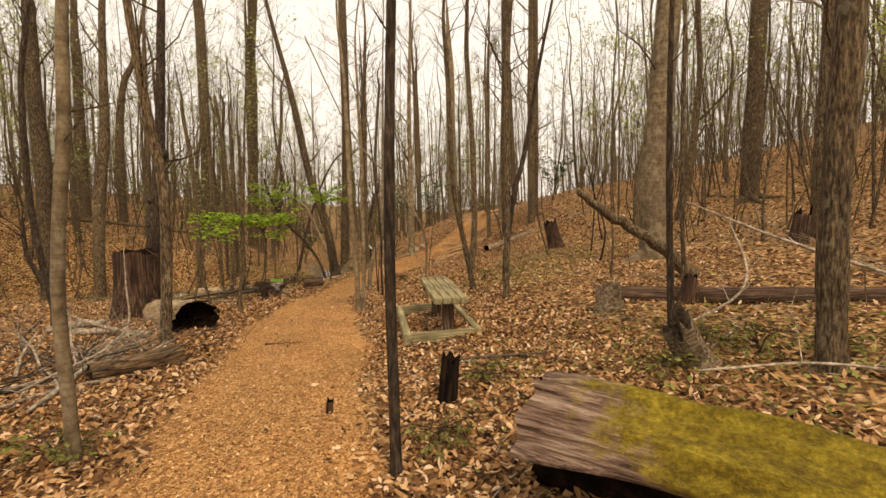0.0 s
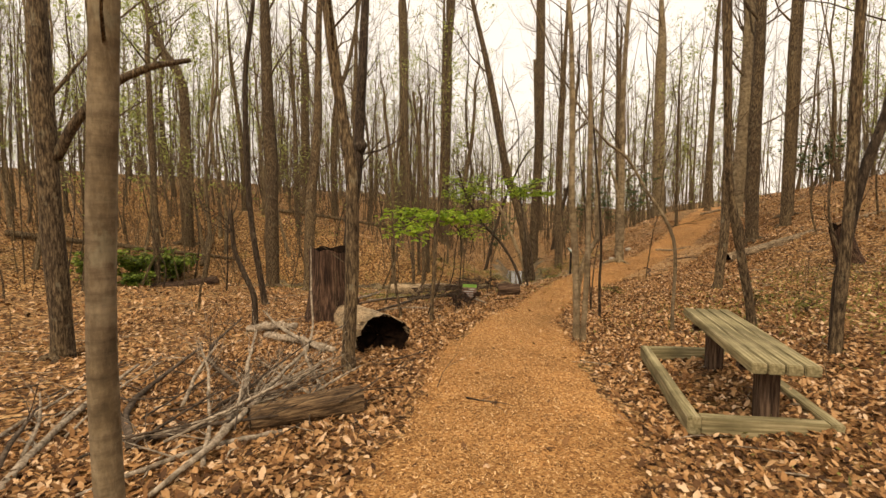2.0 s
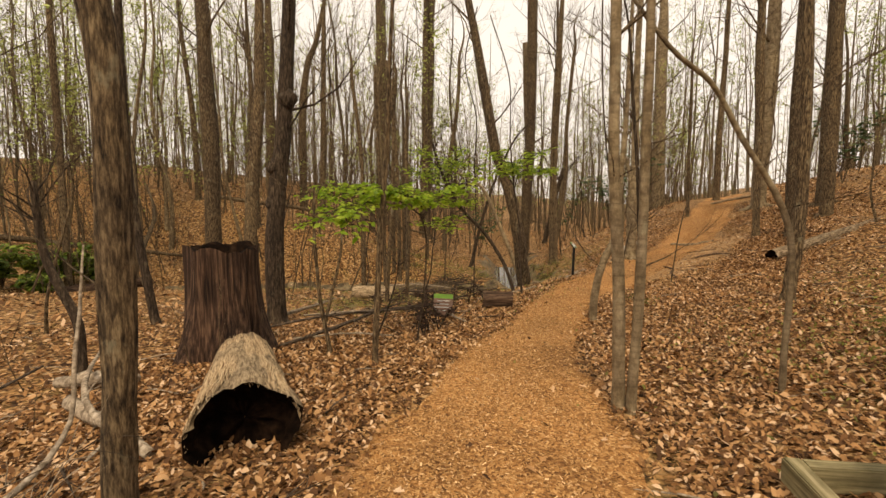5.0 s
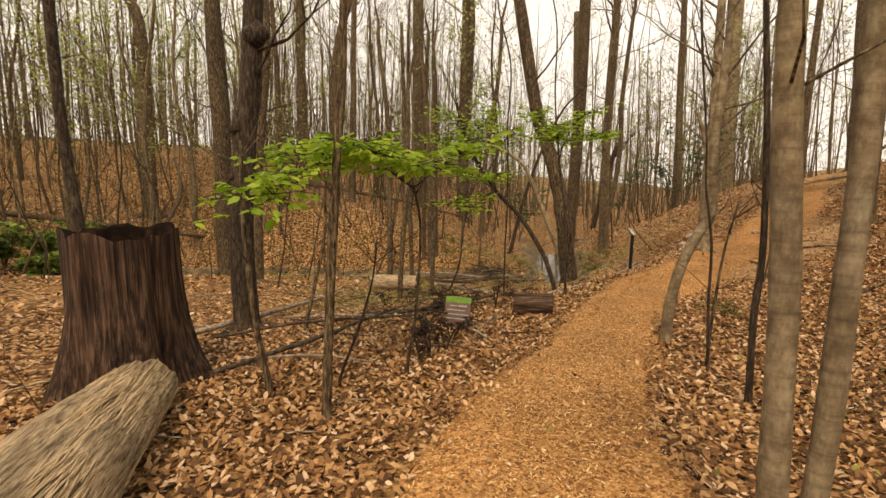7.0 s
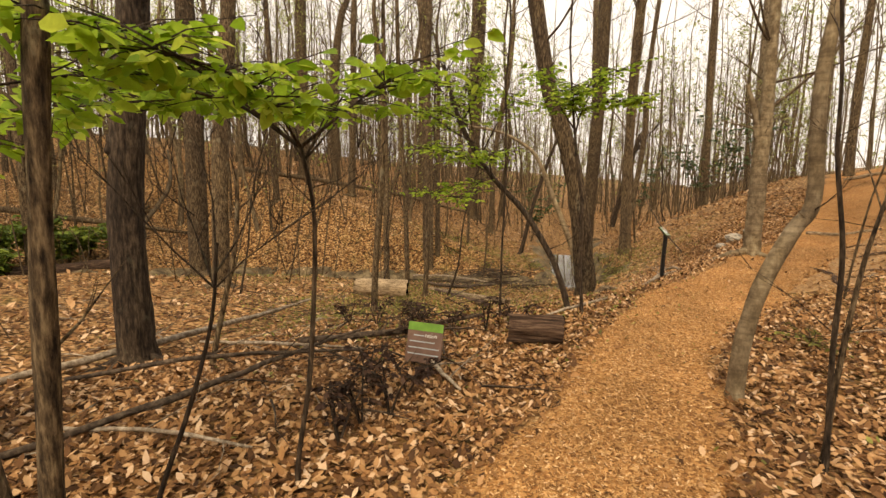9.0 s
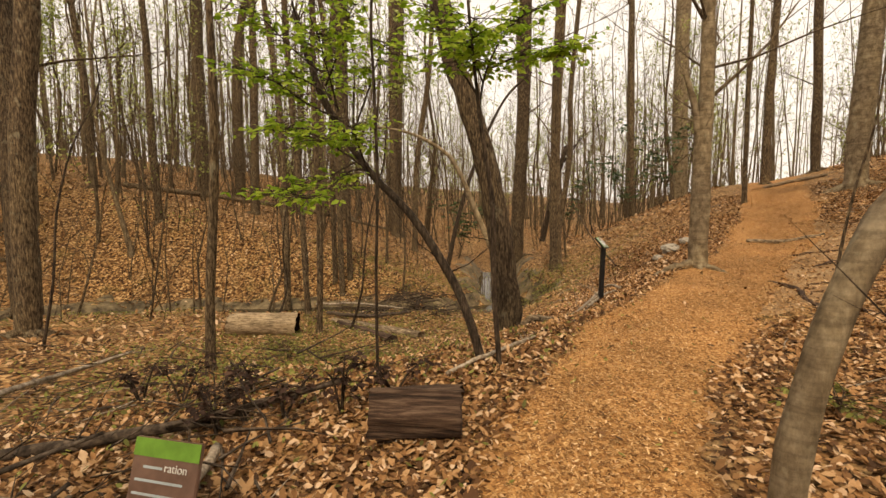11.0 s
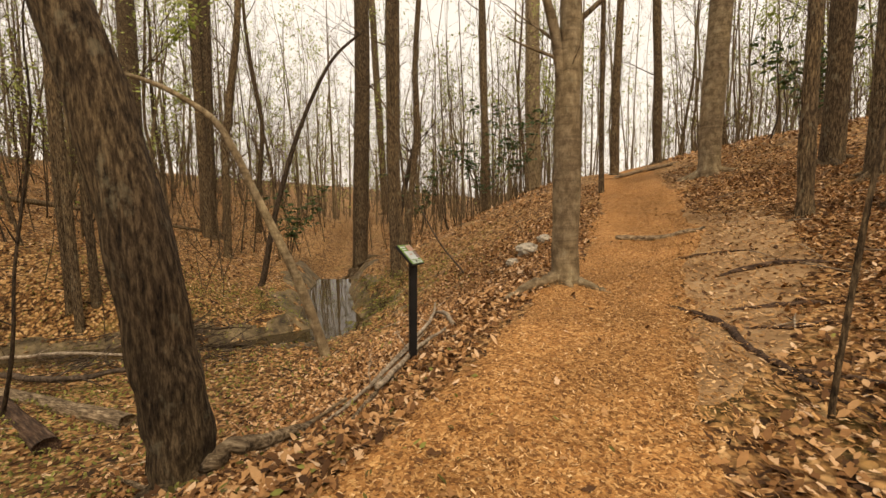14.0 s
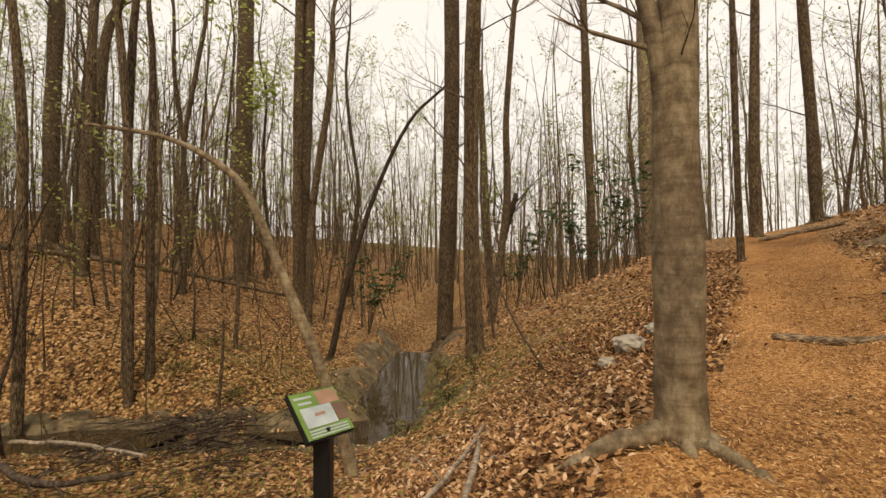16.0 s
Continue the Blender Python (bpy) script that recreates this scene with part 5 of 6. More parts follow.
for up, (dx, dy, dz) in ((0, (-.5, -.7, .35)), (0, (.35, -.9, .3)), (.2, (-.9, -.2, .2)), (.3, (.6, -.4, .7)), (.45, (-.6, -.8, .4)), (.55, (.3, -.8, .5)), (.7, (-1.0, -.3, .3)), (.8, (.55, -.3, .6)), (.1, (-.7, -.6, -.35)), (0, (-.2, -.9, -.25)), (.6, (-.5, .4, .5)), (.95, (-.3, -.7, .4))):
    p = (lx - .55 * up, ly, lz + 1.05 * up)
    w = [leafing.uniform(-.08, .08) for _ in range(4)]
    LEAFY_STEMS.append([(*p, .011), (p[0] + dx * .35 + w[0], p[1] + dy * .35, p[2] + dz * .5 + w[1], .008), (p[0] + dx * .7 + w[2], p[1] + dy * .7, p[2] + dz * .85 + w[3], .005), (p[0] + dx, p[1] + dy, p[2] + dz, .003)])
spray("leafy_branch", "light green leafy sprays growing from a bowed tree", "foliage", LEAFY_STEMS, GREEN_LEAF, .06, 46, 6, "dark")
ux, uy, uz = -4.12, 16.0, gz(-4.1, 16.0) + 2.2
spray("leafy_branch", "light green leafy sprays high on a thin stem", "foliage", [
    [(ux, uy, uz, .012), (ux + .1, uy - .05, uz + .4, .009), (ux + .3, uy, uz + .75, .006), (ux + .55, uy + .1, uz + .9, .003)],
    [(ux, uy, uz + .2, .01), (ux - .2, uy - .1, uz + .55, .007), (ux - .35, uy - .1, uz + .95, .003)],
    [(ux + .05, uy, uz + .3, .008), (ux + .05, uy - .3, uz + .5, .006), (ux + .15, uy - .6, uz + .62, .003)],
    [(ux + .1, uy - .05, uz + .4, .008), (ux + .45, uy, uz + .5, .006), (ux + .8, uy + .05, uz + .45, .003)],
], GREEN_LEAF, .065, 70, 8, "dark")


def shrub(x, y, h, mat, size, n, label, seed):
    rng = random.Random(seed)
    z = gz(x, y)
    stems = []
    for k in range(n):
        t, ln = rng.uniform(0, 6.28), rng.uniform(.25, .6) * h
        stems.append([(x, y, z, .012), (x + math.cos(t) * ln * .3, y + math.sin(t) * ln * .3, z + h * rng.uniform(.4, .6), .008), (x + math.cos(t) * ln, y + math.sin(t) * ln, z + h * rng.uniform(.7, 1.0), .003)])
    return spray("shrub", label, "shrub", stems, mat, size, 9, seed, "grey")


for k, (x, y, h) in enumerate(((-19.6, 13.4, 1.3), (-19.8, 14.3, 1.4), (-19.5, 15.2, 1.3), (-19.7, 16.1, 1.5), (-19.9, 17.0, 1.3), (-20.4, 17.8, 1.2), (-18.9, 14.8, 1.0))):
    shrub(x, y, h, SHRUB_LEAF, .17, 16, "low spreading shrub with olive green leaves", 40 + k)
for k, (x, y, h) in enumerate(((-1.2, 34, 4.2), (-2.6, 36, 3.6), (-5.6, 39, 4.5), (6.6, 30, 3.5), (-10, 33, 3.2))):
    shrub(x, y, h, DARK_LEAF, .16, 12, "tall evergreen shrub with glossy leaves", 60 + k)
for k, (x, y, h) in enumerate(((2.9, 4.9, .35), (2.55, 5.2, .3), (1.85, 4.6, .3), (3.4, 4.6, .3), (-2.8, 3.7, .3), (.3, 5.0, .22), (-.1, 3.9, .2), (-1.55, 15.6, .25), (-7.6, 17.6, .35), (-6.6, 17.1, .3), (-8.2, 18.2, .3), (-4.95, 26.6, .5), (-4.6, 27.4, .5), (-5.3, 25.3, .4), (1.4, 11.4, .35), (.9, 12.3, .35), (-9.6, 21.0, .3), (-11.5, 27.4, .3), (-5.0, 25.9, .45), (-5.1, 27.0, .5), (-5.4, 27.9, .5), (-5.9, 28.8, .5), (-8.0, 26.6, .35), (-8.6, 27.8, .35), (-10.9, 25.6, .35), (-9.4, 25.7, .3))):
    shrub(x, y, h * .8, HERB, .05, 3, "small green seedling growing through dead leaves", 80 + k)


DEAD_SPOTS = [(-4.51, 12.07, 0.4), (-4.49, 11.82, 0.35), (-4.45, 12.3, 0.4), (-4.57, 12.71, 0.4), (-4.91, 12.66, 0.35), (-6.31, 14.68, .38), (-5.41, 14.19, .4), (-5.28, 14.32, .36), (-5.1, 14.48, .36), (-4.71, 14.6, .5), (-6.76, 14.66, .34), (-5.84, 14.98, .36), (-4.5, 15.0, .3)]
for k, (x, y, h) in enumerate(DEAD_SPOTS):
    zz, q, stems = gz(x, y), random.Random(300 + k), []
    for _ in range(3):
        t, ln = q.uniform(0, 6.28), q.uniform(.08, .28)
        stems.append([(x, y, zz, .01), (x + math.cos(t) * ln * .5, y + math.sin(t) * ln * .5, zz + h * .55, .008), (x + math.cos(t) * ln, y + math.sin(t) * ln, zz + h * q.uniform(.7, 1), .004)])
    spray("dead_shrub", "withered dark brown brush with curled leaves", "dead shrub", stems, WITHERED, .05, 7, 300 + k)


# ---- the wood beyond: bare trees in several builds ----
def wild_tree(seed, height, r, bark, leafy):
    rng = random.Random(seed)
    top = new("tree")
    line, x, y = [(0, 0, -.4, r * 1.5), (0, 0, .05, r * 1.25)], 0, 0
    for k in range(1, 8):
        x += rng.uniform(-.32, .32) * height / 16
        y += rng.uniform(-.32, .32) * height / 16
        line.append((x, y, height * k / 7, r * (1 - .9 * k / 7)))
    curve = spline(line, 3)
    t = Shape()
    t.tube(curve, 9, .15, seed)
    leaves, tips = Shape(), []
    for k in range(rng.randint(11, 13)):
        i = int(len(curve) * rng.uniform(.22, .97))
        a, b, c, rr = curve[min(i, len(curve) - 2)]
        w = rng.uniform(0, 6.28)
        steep = rng.uniform(.6, 1.6)
        crown = Shape()
        crown.limb(Vector((a, b, c)), Vector((math.cos(w), math.sin(w), steep)), height * rng.uniform(.12, .26), min(.05, max(.01, rr * .36)), 2, rng)
        part("branch", crown, BARK[bark], top)
        tips += crown.v
    part("trunk", t, BARK[bark], top)
    if leafy:
        for _ in range(leafy):
            p = Vector(rng.choice(tips)) + Vector((rng.uniform(-.2, .2), rng.uniform(-.2, .2), rng.uniform(-.2, .2)))
            leaves.speck(p, Vector((rng.uniform(-1, 1), rng.uniform(-1, 1), rng.uniform(-.6, .3))), Vector((rng.uniform(-1, 1), rng.uniform(-1, 1), 1)), rng.uniform(.09, .18))
        part("foliage", leaves, PALE_LEAF, top)
    return tagged(top, "bare woodland tree with %s" % ("a haze of pale spring leaves" if leafy else "fine grey branches"), "tree", "trees of the surrounding wood")


BUILDS = [(101, 19, .12, "far", 300), (102, 17, .085, "grey", 250), (103, 21, .15, "grey", 300), (104, 15, .065, "far", 900), (105, 18, .1, "far", 250), (106, 13, .045, "grey", 1000), (107, 20, .13, "far", 250), (108, 14, .06, "far", 500), (109, 11, .035, "far", 800), (110, 16, .07, "far", 900)]
PATTERNS = [wild_tree(*b) for b in BUILDS]
rng = random.Random(77)
spots = list(TREE_SPOTS)


def clear(x, y, gap):
    return all((x - a) ** 2 + (y - b) ** 2 > gap * gap for a, b in spots)


stand = []
while len(stand) < 324:
    x, y = rng.uniform(-48, 40), rng.uniform(-14, 66)
    if len(stand) > 310:
        x, y = rng.uniform(8, 30), rng.uniform(8, 40)
    elif len(stand) > 300:
        x, y = rng.uniform(-32, -13), rng.uniform(4, 24)
    elif len(stand) > 270:
        x, y = rng.uniform(-42, -15), rng.uniform(6, 40)
    d = x - float(along(CENTRE, y))
    near = -12 < d < 8 and -6 < y < 38
    if near or abs(d) < 3 or abs(x - float(along(CREEK, y))) < 1.6 or not clear(x, y, 1.5):
        continue
    if y < -2 and rng.random() < .6:
        continue
    stand.append((x, y))
    spots.append((x, y))
stand.sort(key=lambda q: math.dist(q, (-4, 14)))
for i, (x, y) in enumerate(stand[:195]):
    s = rng.uniform(.8, 1.15)
    m = pose(x, y, gz(x, y), rng.gauss(0, 3), rng.gauss(0, 3), rng.uniform(0, 360)) @ Matrix.Diagonal((s, s, s, 1))
    if i < len(PATTERNS):
        PATTERNS[i].matrix_basis = m
    else:
        copy_thing(rng.choice(PATTERNS), m)


def wild_sapling(seed):
    rng = random.Random(seed)
    top = new("sapling")
    h, r = rng.uniform(4, 8), rng.uniform(.018, .035)
    line, x, y = [(0, 0, -.2, r * 1.2)], 0, 0
    for k in range(1, 7):
        x += rng.uniform(-.24, .24)
        y += rng.uniform(-.24, .24)
        line.append((x, y, h * k / 6, r * (1 - .8 * k / 6)))
    curve = spline(line, 3)
    t = Shape()
    t.tube(curve, 6, .1, seed)
    part("trunk", t, BARK["grey" if seed % 3 else "dark"], top)
    for k in range(5):
        c = Shape()
        a, b, z, rr = curve[int(len(curve) * rng.uniform(.25, .95))]
        w = rng.uniform(0, 6.28)
        c.limb(Vector((a, b, z)), Vector((math.cos(w), math.sin(w), rng.uniform(.3, 1.2))), rng.uniform(.5, 1.4), max(.005, rr * .5), 1, rng, 4)
        part("branch", c, BARK["grey" if seed % 3 else "dark"], top)
    return tagged(top, "thin bare sapling standing in leaf litter", "sapling", "saplings of the surrounding wood")


PATTERNS = [wild_sapling(s) for s in range(201, 208)]
first, count = set(), 0
while count < 170:
    x, y = rng.uniform(-26, 24), rng.uniform(3, 46)
    d = x - float(along(CENTRE, y))
    if -5.5 < d < 3.2 or (y < 9 and abs(d) < 8) or abs(x - float(along(CREEK, y))) < 1.2 or not clear(x, y, .7):
        continue
    if -9 < d < 6 and y < 30 and rng.random() < .75:
        continue
    k = rng.randrange(len(PATTERNS))
    s = rng.uniform(.7, 1.2)
    m = pose(x, y, gz(x, y), rng.gauss(0, 5), rng.gauss(0, 5), rng.uniform(0, 360)) @ Matrix.Diagonal((s, s, s, 1))
    if k in first:
        copy_thing(PATTERNS[k], m)
    else:
        first.add(k)
        PATTERNS[k].matrix_basis = m
    spots.append((x, y))
    count += 1

# far woods: too many to count
far_shape = Shape()
far_spots = list(stand[195:])
for _ in range(820):
    a = rng.uniform(-.25, math.pi + .25)
    dist = rng.uniform(42, 125)
    far_spots.append((-4 + math.cos(a) * dist, 14 + math.sin(a) * dist))
crowns = []
for x, y in far_spots:
    z, h, r = gz(x, y), rng.uniform(13, 22), rng.uniform(.04, .13)
    lean = rng.gauss(0, 1.1)
    line = [(x, y, z - .5, r * 1.2), (x + lean * .3, y, z + h * .35, r * .8), (x + lean * .4 + rng.gauss(0, .3), y + .3, z + h * .7, r * .5), (x + lean, y, z + h, .02)]
    far_shape.tube(line, 5, caps=False)
    crowns.append((x, y, z, h, .3, lean, r * .3))
tagged(new("far_woods", far_shape.made("far_woods", BARK["far"])), "distant bare grey woodland on all sides", "woodland", kind="stuff")

# slender understorey trees between the big trunks
slim_shape = Shape()
slim = []
while len(slim) < 520:
    a, dist = rng.uniform(-.15, math.pi + .15), rng.uniform(12, 58)
    x, y = -3.5 + math.cos(a) * dist, 12 + math.sin(a) * dist
    d = x - float(along(CENTRE, y))
    if abs(d) < 4.5 or abs(x - float(along(CREEK, y))) < 1.3 or (-13 < d < 9 and y < 36 and rng.random() < .85):
        continue
    z, h, r, lean = gz(x, y), rng.uniform(4, 13), rng.uniform(.014, .04), rng.gauss(0, 1.3)
    slim_shape.tube([(x, y, z - .2, r * 1.2), (x + lean * .25 + rng.gauss(0, .25), y, z + h * .3, r), (x + lean * .45 + rng.gauss(0, .35), y, z + h * .65, r * .6), (x + lean, y, z + h, .006)], 5, caps=False)
    slim.append((x, y, z, h, .22, lean, r * .45))
tagged(new("understorey_trees", slim_shape.made("understorey_trees", BARK["grey"])), "slender bare understorey trees among the trunks", "woodland", kind="stuff")


# the far understorey, seen between the trunks along the skyline
thicket = []
for _ in range(1500):
    a, dist = rng.uniform(.5, 2.9), rng.uniform(36, 115)
    x, y = -4 + math.cos(a) * dist, 14 + math.sin(a) * dist
    if abs(x - float(along(CENTRE, y))) < 2.5:
        continue
    thicket.append((x, y, gz(x, y), rng.uniform(5, 12), .03, rng.gauss(0, .6), rng.uniform(.02, .045)))


def faces_mesh(name, verts, faces, mat):
    """A mesh from an array of vertices and arrays of faces, each of one corner count."""
    me = bpy.data.meshes.new(name)
    me.vertices.add(len(verts))
    me.vertices.foreach_set("co", np.ascontiguousarray(verts, np.float32).ravel())
    idx = np.concatenate([f.ravel() for f in faces]).astype(np.int32)
    lens = np.concatenate([np.full(len(f), f.shape[1]) for f in faces])
    me.loops.add(len(idx))
    me.loops.foreach_set("vertex_index", idx)
    me.polygons.add(len(lens))
    me.polygons.foreach_set("loop_start", np.concatenate([[0], np.cumsum(lens)[:-1]]).astype(np.int32))
    me.update(calc_edges=True)
    me.materials.append(mat)
    return me


def rings_at(p, d, r):
    """Three corners round each place p, across the direction d."""
    s = np.cross(d, np.array([.37, .21, .9]))
    s /= np.linalg.norm(s, axis=1, keepdims=True) + 1e-9
    t = np.cross(d, s)
    return np.stack([p + r[:, None] * (s * math.cos(k) + t * math.sin(k)) for k in (0, 2.094, 4.189)], 1)


def unit(v):
    return v / (np.linalg.norm(v, axis=1, keepdims=True) + 1e-9)


def crown_veil(name, spots_in, counts, mat, label, seed, leaf_share, leaf_size, thin, leaf_step=2):
    """Three orders of tapering branches for many crowns at once, with spring leaves at the tips of some."""
    q = np.random.default_rng(seed)
    c = np.array(spots_in)
    f = np.repeat(np.arange(len(c)), counts[0])
    up = q.uniform(0, 1, len(f)) ** .8 * (.96 - c[f, 4]) + c[f, 4]
    p = np.stack([c[f, 0] + c[f, 5] * up * .8, c[f, 1] + .15, c[f, 2] + c[f, 3] * up], 1)
    a = q.uniform(0, 2 * np.pi, len(f))
    d = unit(np.stack([np.cos(a), np.sin(a), q.uniform(.35, 1.7, len(f))], 1))
    ln = c[f, 3] * q.uniform(.12, .27, len(f)) * (1.15 - .5 * up)
    r = c[f, 6] * (1.15 - .7 * up)
    verts, faces, count = [], [], 0
    for level in range(3):
        if level < 2:
            bend = unit(d + q.normal(0, .2, d.shape) + np.array([0, 0, .12]))
            m, e = p + d * ln[:, None] * .5, p + d * ln[:, None] * .5 + bend * ln[:, None] * .5
            n = len(p)
            verts.append(np.concatenate([rings_at(p, d, r), rings_at(m, bend, r * .6), e[:, None]], 1).reshape(-1, 3))
            k = count + np.arange(n)[:, None] * 7
            for i in range(3):
                j = (i + 1) % 3
                faces.append(k + np.array([i, j, j + 3, i + 3]))
                faces.append(k + np.array([i + 3, j + 3, 6]))
            count += 7 * n
            rep_ = np.repeat(np.arange(n), counts[level + 1])
            t = q.uniform(.2, 1, len(rep_))
            first = (t < .5)[:, None]
            p2 = np.where(first, p[rep_] + (m - p)[rep_] * (2 * t)[:, None], m[rep_] + (e - m)[rep_] * (2 * t - 1)[:, None])
            d = unit(bend[rep_] + q.normal(0, .55, (len(rep_), 3)) + np.array([0, 0, .1]))
            ln, r, f = ln[rep_] * q.uniform(.32, .62, len(rep_)), np.maximum(thin, r[rep_] * .5), f[rep_]
            p = p2
        else:
            n = len(p)
            e = p + d * ln[:, None]
            verts.append(np.concatenate([rings_at(p, d, r), e[:, None]], 1).reshape(-1, 3))
            k = count + np.arange(n)[:, None] * 4
            for i in range(3):
                faces.append(k + np.array([i, (i + 1) % 3, 3]))
            count += 4 * n
    tagged(new(name, faces_mesh(name, np.concatenate(verts), faces, mat)), label, "branches", kind="stuff")
    green = q.uniform(0, 1, len(c)) < leaf_share
    w = np.where(green[f])[0]
    w = np.repeat(w, 2)[::leaf_step]
    mid = p[w] + (e - p)[w] * q.uniform(.3, 1.1, (len(w), 1)) + q.normal(0, .08, (len(w), 3))
    u = unit(q.normal(0, 1, (len(w), 3)))
    v = unit(np.cross(u, q.normal(0, 1, (len(w), 3))))
    size = q.uniform(leaf_size[0], leaf_size[1], (len(w), 1))
    corners = np.stack([mid - u * size * .5, mid + v * size * .3, mid + u * size * .5, mid - v * size * .3], 1).reshape(-1, 3)
    tagged(new("canopy_leaves", faces_mesh("canopy_leaves", corners, [np.arange(len(w) * 4).reshape(-1, 4)], PALE_LEAF)), "pale yellow-green spring leaves among fine twigs", "foliage", kind="stuff")


crown_veil("canopy_twigs", crowns, (7, 4, 3), BARK["far"], "fine bare grey twigs filling the upper wood", 21, .65, (.16, .32), .011)
crown_veil("thicket_twigs", thicket, (6, 3, 3), BARK["far"], "bare twiggy thicket of the distant understorey", 24, .4, (.14, .3), .014)
crown_veil("understorey_twigs", slim, (6, 4, 5), BARK["grey"], "fine bare twigs of the understorey trees", 22, .35, (.05, .12), .0055)

brush = Shape()
for _ in range(4200):
    x, y = rng.uniform(-55, 40), rng.uniform(2, 75)
    d = x - float(along(CENTRE, y))
    if -3.2 < d < 2.4 or abs(x - float(along(CREEK, y))) < 1:
        continue
    if -11 < d < 6 and y < 30 and rng.random() < .8:
        continue
    h = rng.uniform(.3, 1.1) if abs(d) < 9 and y < 34 else rng.uniform(.8, 5.0)
    z = gz(x, y)
    brush.limb(Vector((x, y, z - .05)), Vector((rng.uniform(-.35, .35), rng.uniform(-.35, .35), 1)), h, .004 + .004 * h, 1, rng, 3, .1)
tagged(new("undergrowth", brush.made("undergrowth", BARK["grey"])), "thin bare twigs and shoots of the understorey", "undergrowth", kind="stuff")

pile = Shape()
for cx, cy, n, spread, hh in ((-4.85, 12.7, 12, .3, .25), (-5.2, 13.3, 14, .4, .25), (-5.6, 13.6, 20, .6, .2), (-8.3, 23.9, 170, .5, .6), (-9.3, 22.9, 50, .5, .2), (-7.2, 23.2, 40, .6, .2), (-5.7, 14.8, 40, .7, .25), (-8.0, 15.6, 40, .8, .3), (-4.6, 6.4, 40, .9, .2), (-5.6, 5.6, 30, .9, .15)):
    for _ in range(n):
        x, y = rng.gauss(cx, spread), rng.gauss(cy, spread)
        t = rng.uniform(0, 6.28)
        pile.limb(Vector((x, y, max(gz(x, y), -2.4) + rng.uniform(0, hh))), Vector((math.cos(t), math.sin(t), rng.uniform(-.15, .35))), rng.uniform(.25, .8), rng.uniform(.009, .024) if cy > 20 else rng.uniform(.005, .016), 1, rng, 4, .05)
tagged(new("brush_pile", pile.made("brush_pile", DARK_STICK)), "tangle of dark dead twigs and brushwood", "brushwood", kind="stuff")

litter_sticks = Shape()
for _ in range(900):
    x, y = rng.uniform(-12, 8), rng.uniform(1, 34)
    d = x - float(along(CENTRE, y))
    if abs(d) < 1.2:
        continue
    t, ln = rng.uniform(0, 6.28), rng.uniform(.15, .7)
    u, v = math.cos(t) * ln, math.sin(t) * ln
    w = rng.uniform(.003, .009)
    litter_sticks.tube([(x, y, gz(x, y) + .03, w), (x + u * .5 + rng.uniform(-.04, .04), y + v * .5, gz(x + u * .5, y + v * .5) + .045, w), (x + u, y + v, gz(x + u, y + v) + .03, w * .5)], 4)
tagged(new("twigs", litter_sticks.made("twigs", STICK)), "small dead twigs scattered over the leaves", "twigs", kind="stuff")


# ---- fallen leaves, wood chips and herbs ----
def scatter(name, xs, ys, lift, outline, halves, size, tilt, curl, mat, seed, label, category, aspect=None):
    """Many small flat pieces with their own tilt and curl, joined in one mesh."""
    g = np.random.default_rng(seed)
    n, k = len(xs), len(outline)
    o = np.array(outline, float)
    sz = g.uniform(size[0], size[1], (n, 1))
    px, py = o[:, 0] * sz, o[:, 1] * sz
    if aspect:
        px = px * g.uniform(aspect[0], aspect[1], (n, 1))
    pz = curl * g.uniform(-.4, 1.0, (n, 1)) * (np.abs(o[:, 0]) * 1.6 + o[:, 1] ** 2 * .8) * sz
    a = g.uniform(0, 2 * np.pi, (n, 1))
    tx, ty = g.normal(0, tilt, (n, 1)), g.normal(0, tilt, (n, 1))
    pz = pz + px * tx + py * ty
    wx, wy = xs[:, None] + px * np.cos(a) - py * np.sin(a), ys[:, None] + px * np.sin(a) + py * np.cos(a)
    base = ground(xs, ys)[:, None] + lift(xs, ys)[:, None] + g.uniform(0, .022, (n, 1))
    low = np.minimum(0, pz.min(1, keepdims=True))
    v = np.stack([wx, wy, base + pz - low * .7], -1).reshape(-1, 3)
    loops = np.concatenate([np.array(h) for h in halves])
    lens = np.array([len(h) for h in halves])
    idx = (np.arange(n)[:, None] * k + loops[None, :]).reshape(-1)
    me = bpy.data.meshes.new(name)
    me.vertices.add(n * k)
    me.vertices.foreach_set("co", v.ravel())
    me.loops.add(len(idx))
    me.loops.foreach_set("vertex_index", idx.astype(np.int32))
    starts = np.concatenate([[0], np.cumsum(np.tile(lens, n))[:-1]])
    me.polygons.add(n * len(halves))
    me.polygons.foreach_set("loop_start", starts.astype(np.int32))
    me.update(calc_edges=True)
    me.validate()
    me.materials.append(mat)
    return tagged(new(name, me), label, category, kind="stuff")


OAK = [(0, -.5), (.17, -.26), (.11, -.14), (.3, .04), (.17, .28), (0, .5), (-.17, .28), (-.3, .04), (-.11, -.14), (-.17, -.26)]
OAK_HALVES = [[0, 1, 2, 3, 4, 5], [0, 5, 6, 7, 8, 9]]
KITE = [(0, -.5), (.24, .0), (0, .5), (-.24, .0)]
KITE_HALVES = [[0, 1, 2], [0, 2, 3]]
OVAL = [(0, -.5), (.22, -.2), (.24, .12), (0, .5), (-.24, .12), (-.22, -.2)]
OVAL_HALVES = [[0, 1, 2, 3], [0, 3, 4, 5]]
g = np.random.default_rng(3)


def flat_lift(x, y):
    return np.full(len(x), .008)


def path_lift(x, y):
    return np.where(off_path(x, y) < 0, .04, .012)


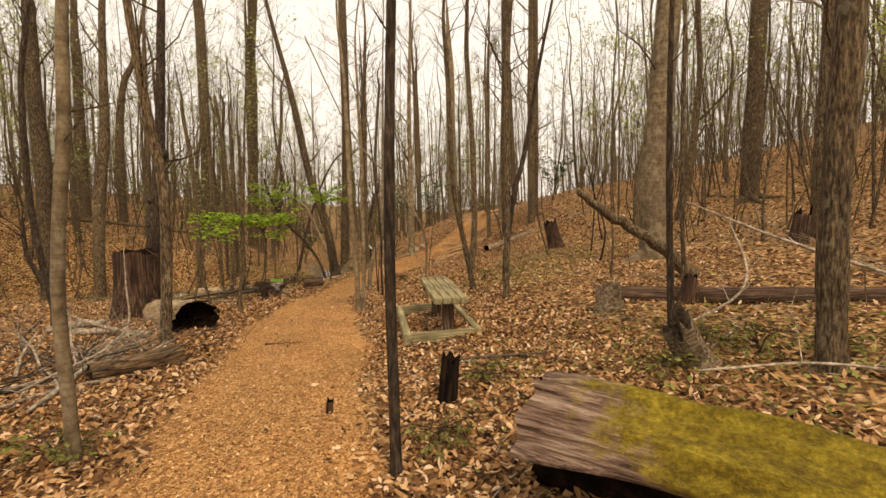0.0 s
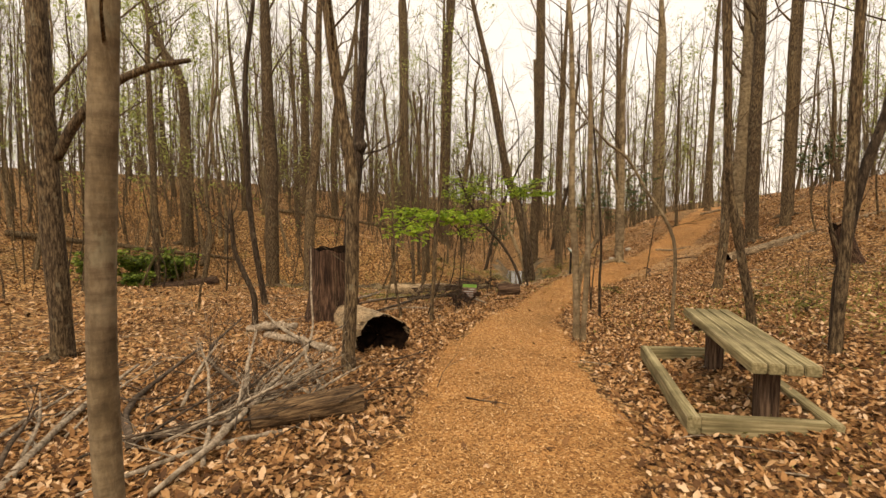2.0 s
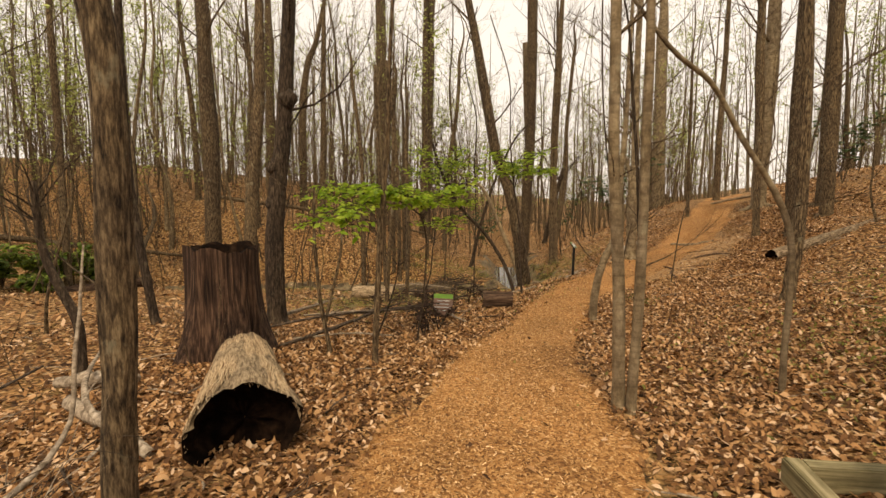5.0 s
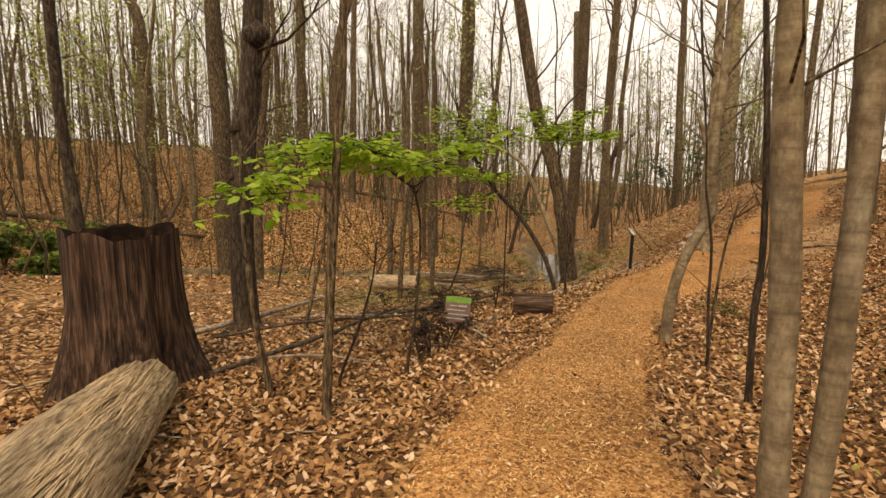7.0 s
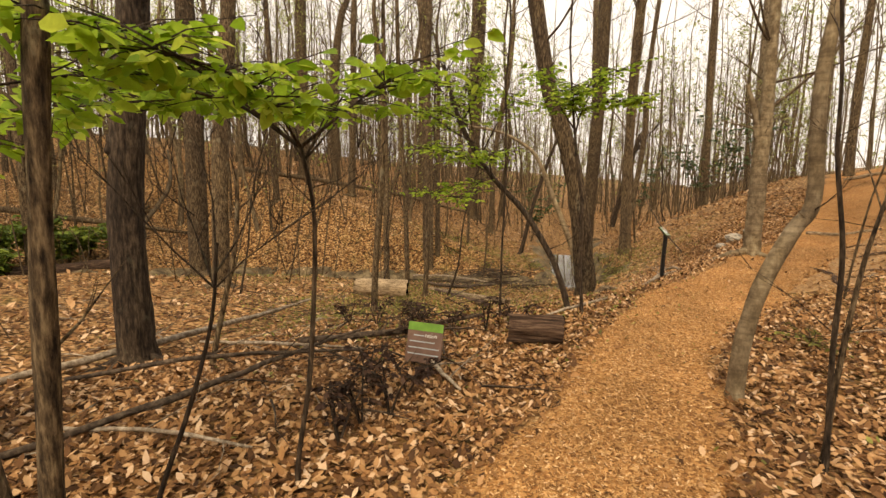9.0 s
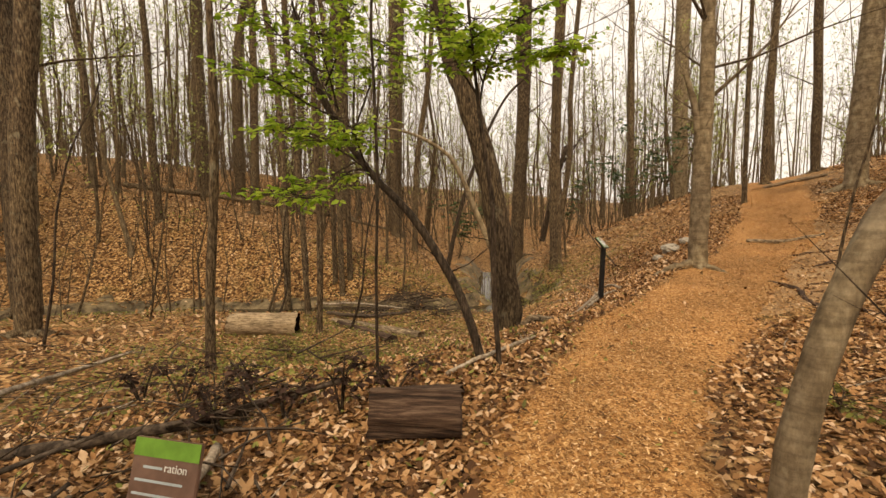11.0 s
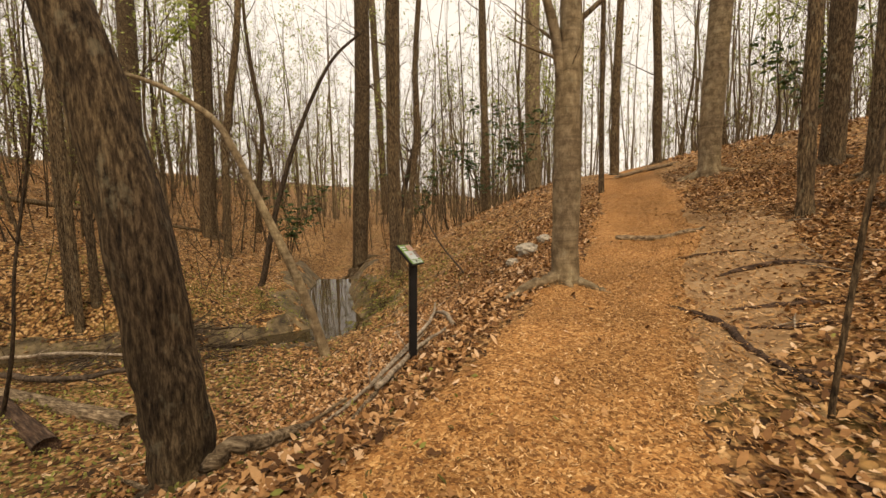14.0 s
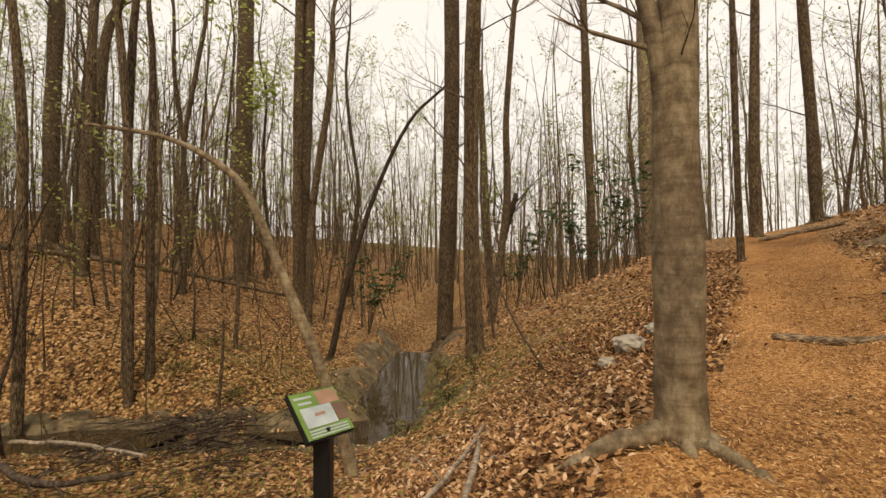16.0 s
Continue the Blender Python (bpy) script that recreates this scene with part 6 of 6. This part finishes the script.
def thinned(n, x0, x1, y0, y1, edge, seed):
    q = np.random.default_rng(seed)
    x, y = q.uniform(x0, x1, n), q.uniform(y0, y1, n)
    side = x - along(CENTRE, y)
    out = .55 + 1.6 * np.sin(np.clip((y - 17.4) / 8.2, 0, 1) * math.pi) + q.normal(0, .22, n)
    dirt_zone = (side > .4) & (side < out) & (y > 17.4 + q.normal(0, .3, n)) & (y < 25.4)
    clump = .78 + .22 * np.sin(1.1 * x + 2 * np.sin(.7 * y)) * np.sin(1.3 * y + x)
    wet = np.abs(x - along(CREEK, y)) < np.where(y < 25, 2.3, 1.5)
    creek_flat = (side < -3.2) & (y > 13)
    keep = q.uniform(0, 1, n) < np.where(creek_flat, .55, 1) * np.clip(ease(edge - 1.1, edge - .55, off_path(x, y)) * clump + .03, 0, 1) * np.where(dirt_zone, .24, 1) * np.where(wet & (y > 15), np.where((y > 23.4) & (y < 25.6), .45, .2), 1)
    return x[keep], y[keep]


x, y = thinned(42000, -6, 1.6, 1.2, 24, .85, 11)
scatter("fallen_leaves", x, y, path_lift, OAK, OAK_HALVES, (.045, .09), .34, .55, DEAD_LEAF, 12, "curled brown fallen oak leaves", "leaf litter")


def beside_path(n, seed):
    q = np.random.default_rng(seed)
    y = q.uniform(1, 27, n)
    d = q.uniform(.4, 4.2, n) * np.where(q.uniform(0, 1, n) < .55, -1, 1)
    x = along(CENTRE, y) + d
    keep = q.uniform(0, 1, n) < ease(-.25, .2, off_path(x, y)) * np.where((d > 0) & (d < 2) & (y > 17.6) & (y < 25.2), .08, 1)
    return x[keep], y[keep]


x, y = beside_path(150000, 31)
scatter("fallen_leaves", x, y, path_lift, OVAL, OVAL_HALVES, (.032, .074), .4, .6, DEAD_LEAF, 32, "small brown fallen leaves beside the path", "leaf litter")
x, y = thinned(165000, -11, 6, 1, 31, .86, 13)
near = (np.abs(x - along(CENTRE, y)) < 3.4) & (y < 22)
scatter("fallen_leaves", x[~near], y[~near], flat_lift, KITE, KITE_HALVES, (.05, .1), .34, .5, DEAD_LEAF, 19, "distant brown and tan fallen leaves", "leaf litter")
x, y = x[near], y[near]
scatter("fallen_leaves", x, y, flat_lift, OVAL, OVAL_HALVES, (.036, .08), .4, .6, DEAD_LEAF, 14, "scattered brown and tan fallen leaves", "leaf litter")
n = 90000
x, y = g.uniform(-34, 22, n), g.uniform(2, 52, n)
keep = (np.abs(x - along(CENTRE, y)) > 2) & ((x < -10.5) | (x > 5.5) | (y > 30)) & (np.abs(x - along(CREEK, y)) > 2)
scatter("fallen_leaves", x[keep], y[keep], flat_lift, KITE, KITE_HALVES, (.08, .17), .4, .5, DEAD_LEAF, 23, "brown fallen leaves over the far hillside", "leaf litter")
n = 140000
y = 1 + 33 * g.uniform(0, 1, n) ** 1.25
u = np.clip(g.normal(0, .6, n), -1.2, 1.25)
x = along(CENTRE, y) + np.where(u < 0, u * along(LEFT_WIDE, y), u * along(RIGHT_WIDE, y))
CHIP_OUT, CHIP_FACE = [(-.5, -.5), (.5, -.4), (.35, .5), (-.4, .45)], [[0, 1, 2, 3]]
scatter("wood_chips", x, y, lambda a, b: .034 * ease(.12, -.2, off_path(a, b)) + .004, CHIP_OUT, CHIP_FACE, (.01, .03), .3, .2, CHIP, 15, "loose orange-brown wood chips on the path", "wood chips", (.15, .45))
n = 14000
y = g.uniform(17.8, 25.4, n)
x = along(CENTRE, y) + .5 + 1.6 * g.uniform(0, 1, n) ** 1.6
scatter("wood_chips", x, y, lambda a, b: np.full(len(a), .018), CHIP_OUT, CHIP_FACE, (.016, .045), .25, .2, CHIP, 17, "thin scatter of wood chips on bare dirt", "wood chips", (.15, .45))
n = 30000
cx, cy = g.choice([-8.5, -7.2, -9.5, -10.5, -6.4, 1.2, -4.8, -12, 2.6, -7.5, -6.9, -5.6, -5.3, -8.4, -15, 3.2], n), None
cy = np.select([cx == -8.5, cx == -7.2, cx == -9.5, cx == -10.5, cx == -6.4, cx == 1.2, cx == -4.8, cx == -12, cx == -7.5, cx == -6.9, cx == -5.6, cx == -5.3, cx == -8.4, cx == -15, cx == 3.2], [17.5, 16.6, 20.8, 27.5, 15.6, 11.8, 26.5, 26.0, 19.4, 22.3, 17.2, 28.2, 27.0, 20.0, 15.0], 5.0)
scatter("herbs", cx + g.normal(0, 1.25, n), cy + g.normal(0, 1.25, n), lambda a, b: np.full(len(a), .03), OVAL, OVAL_HALVES, (.025, .06), .5, .4, HERB, 16, "small green herbs and moss among the leaves", "ground cover")
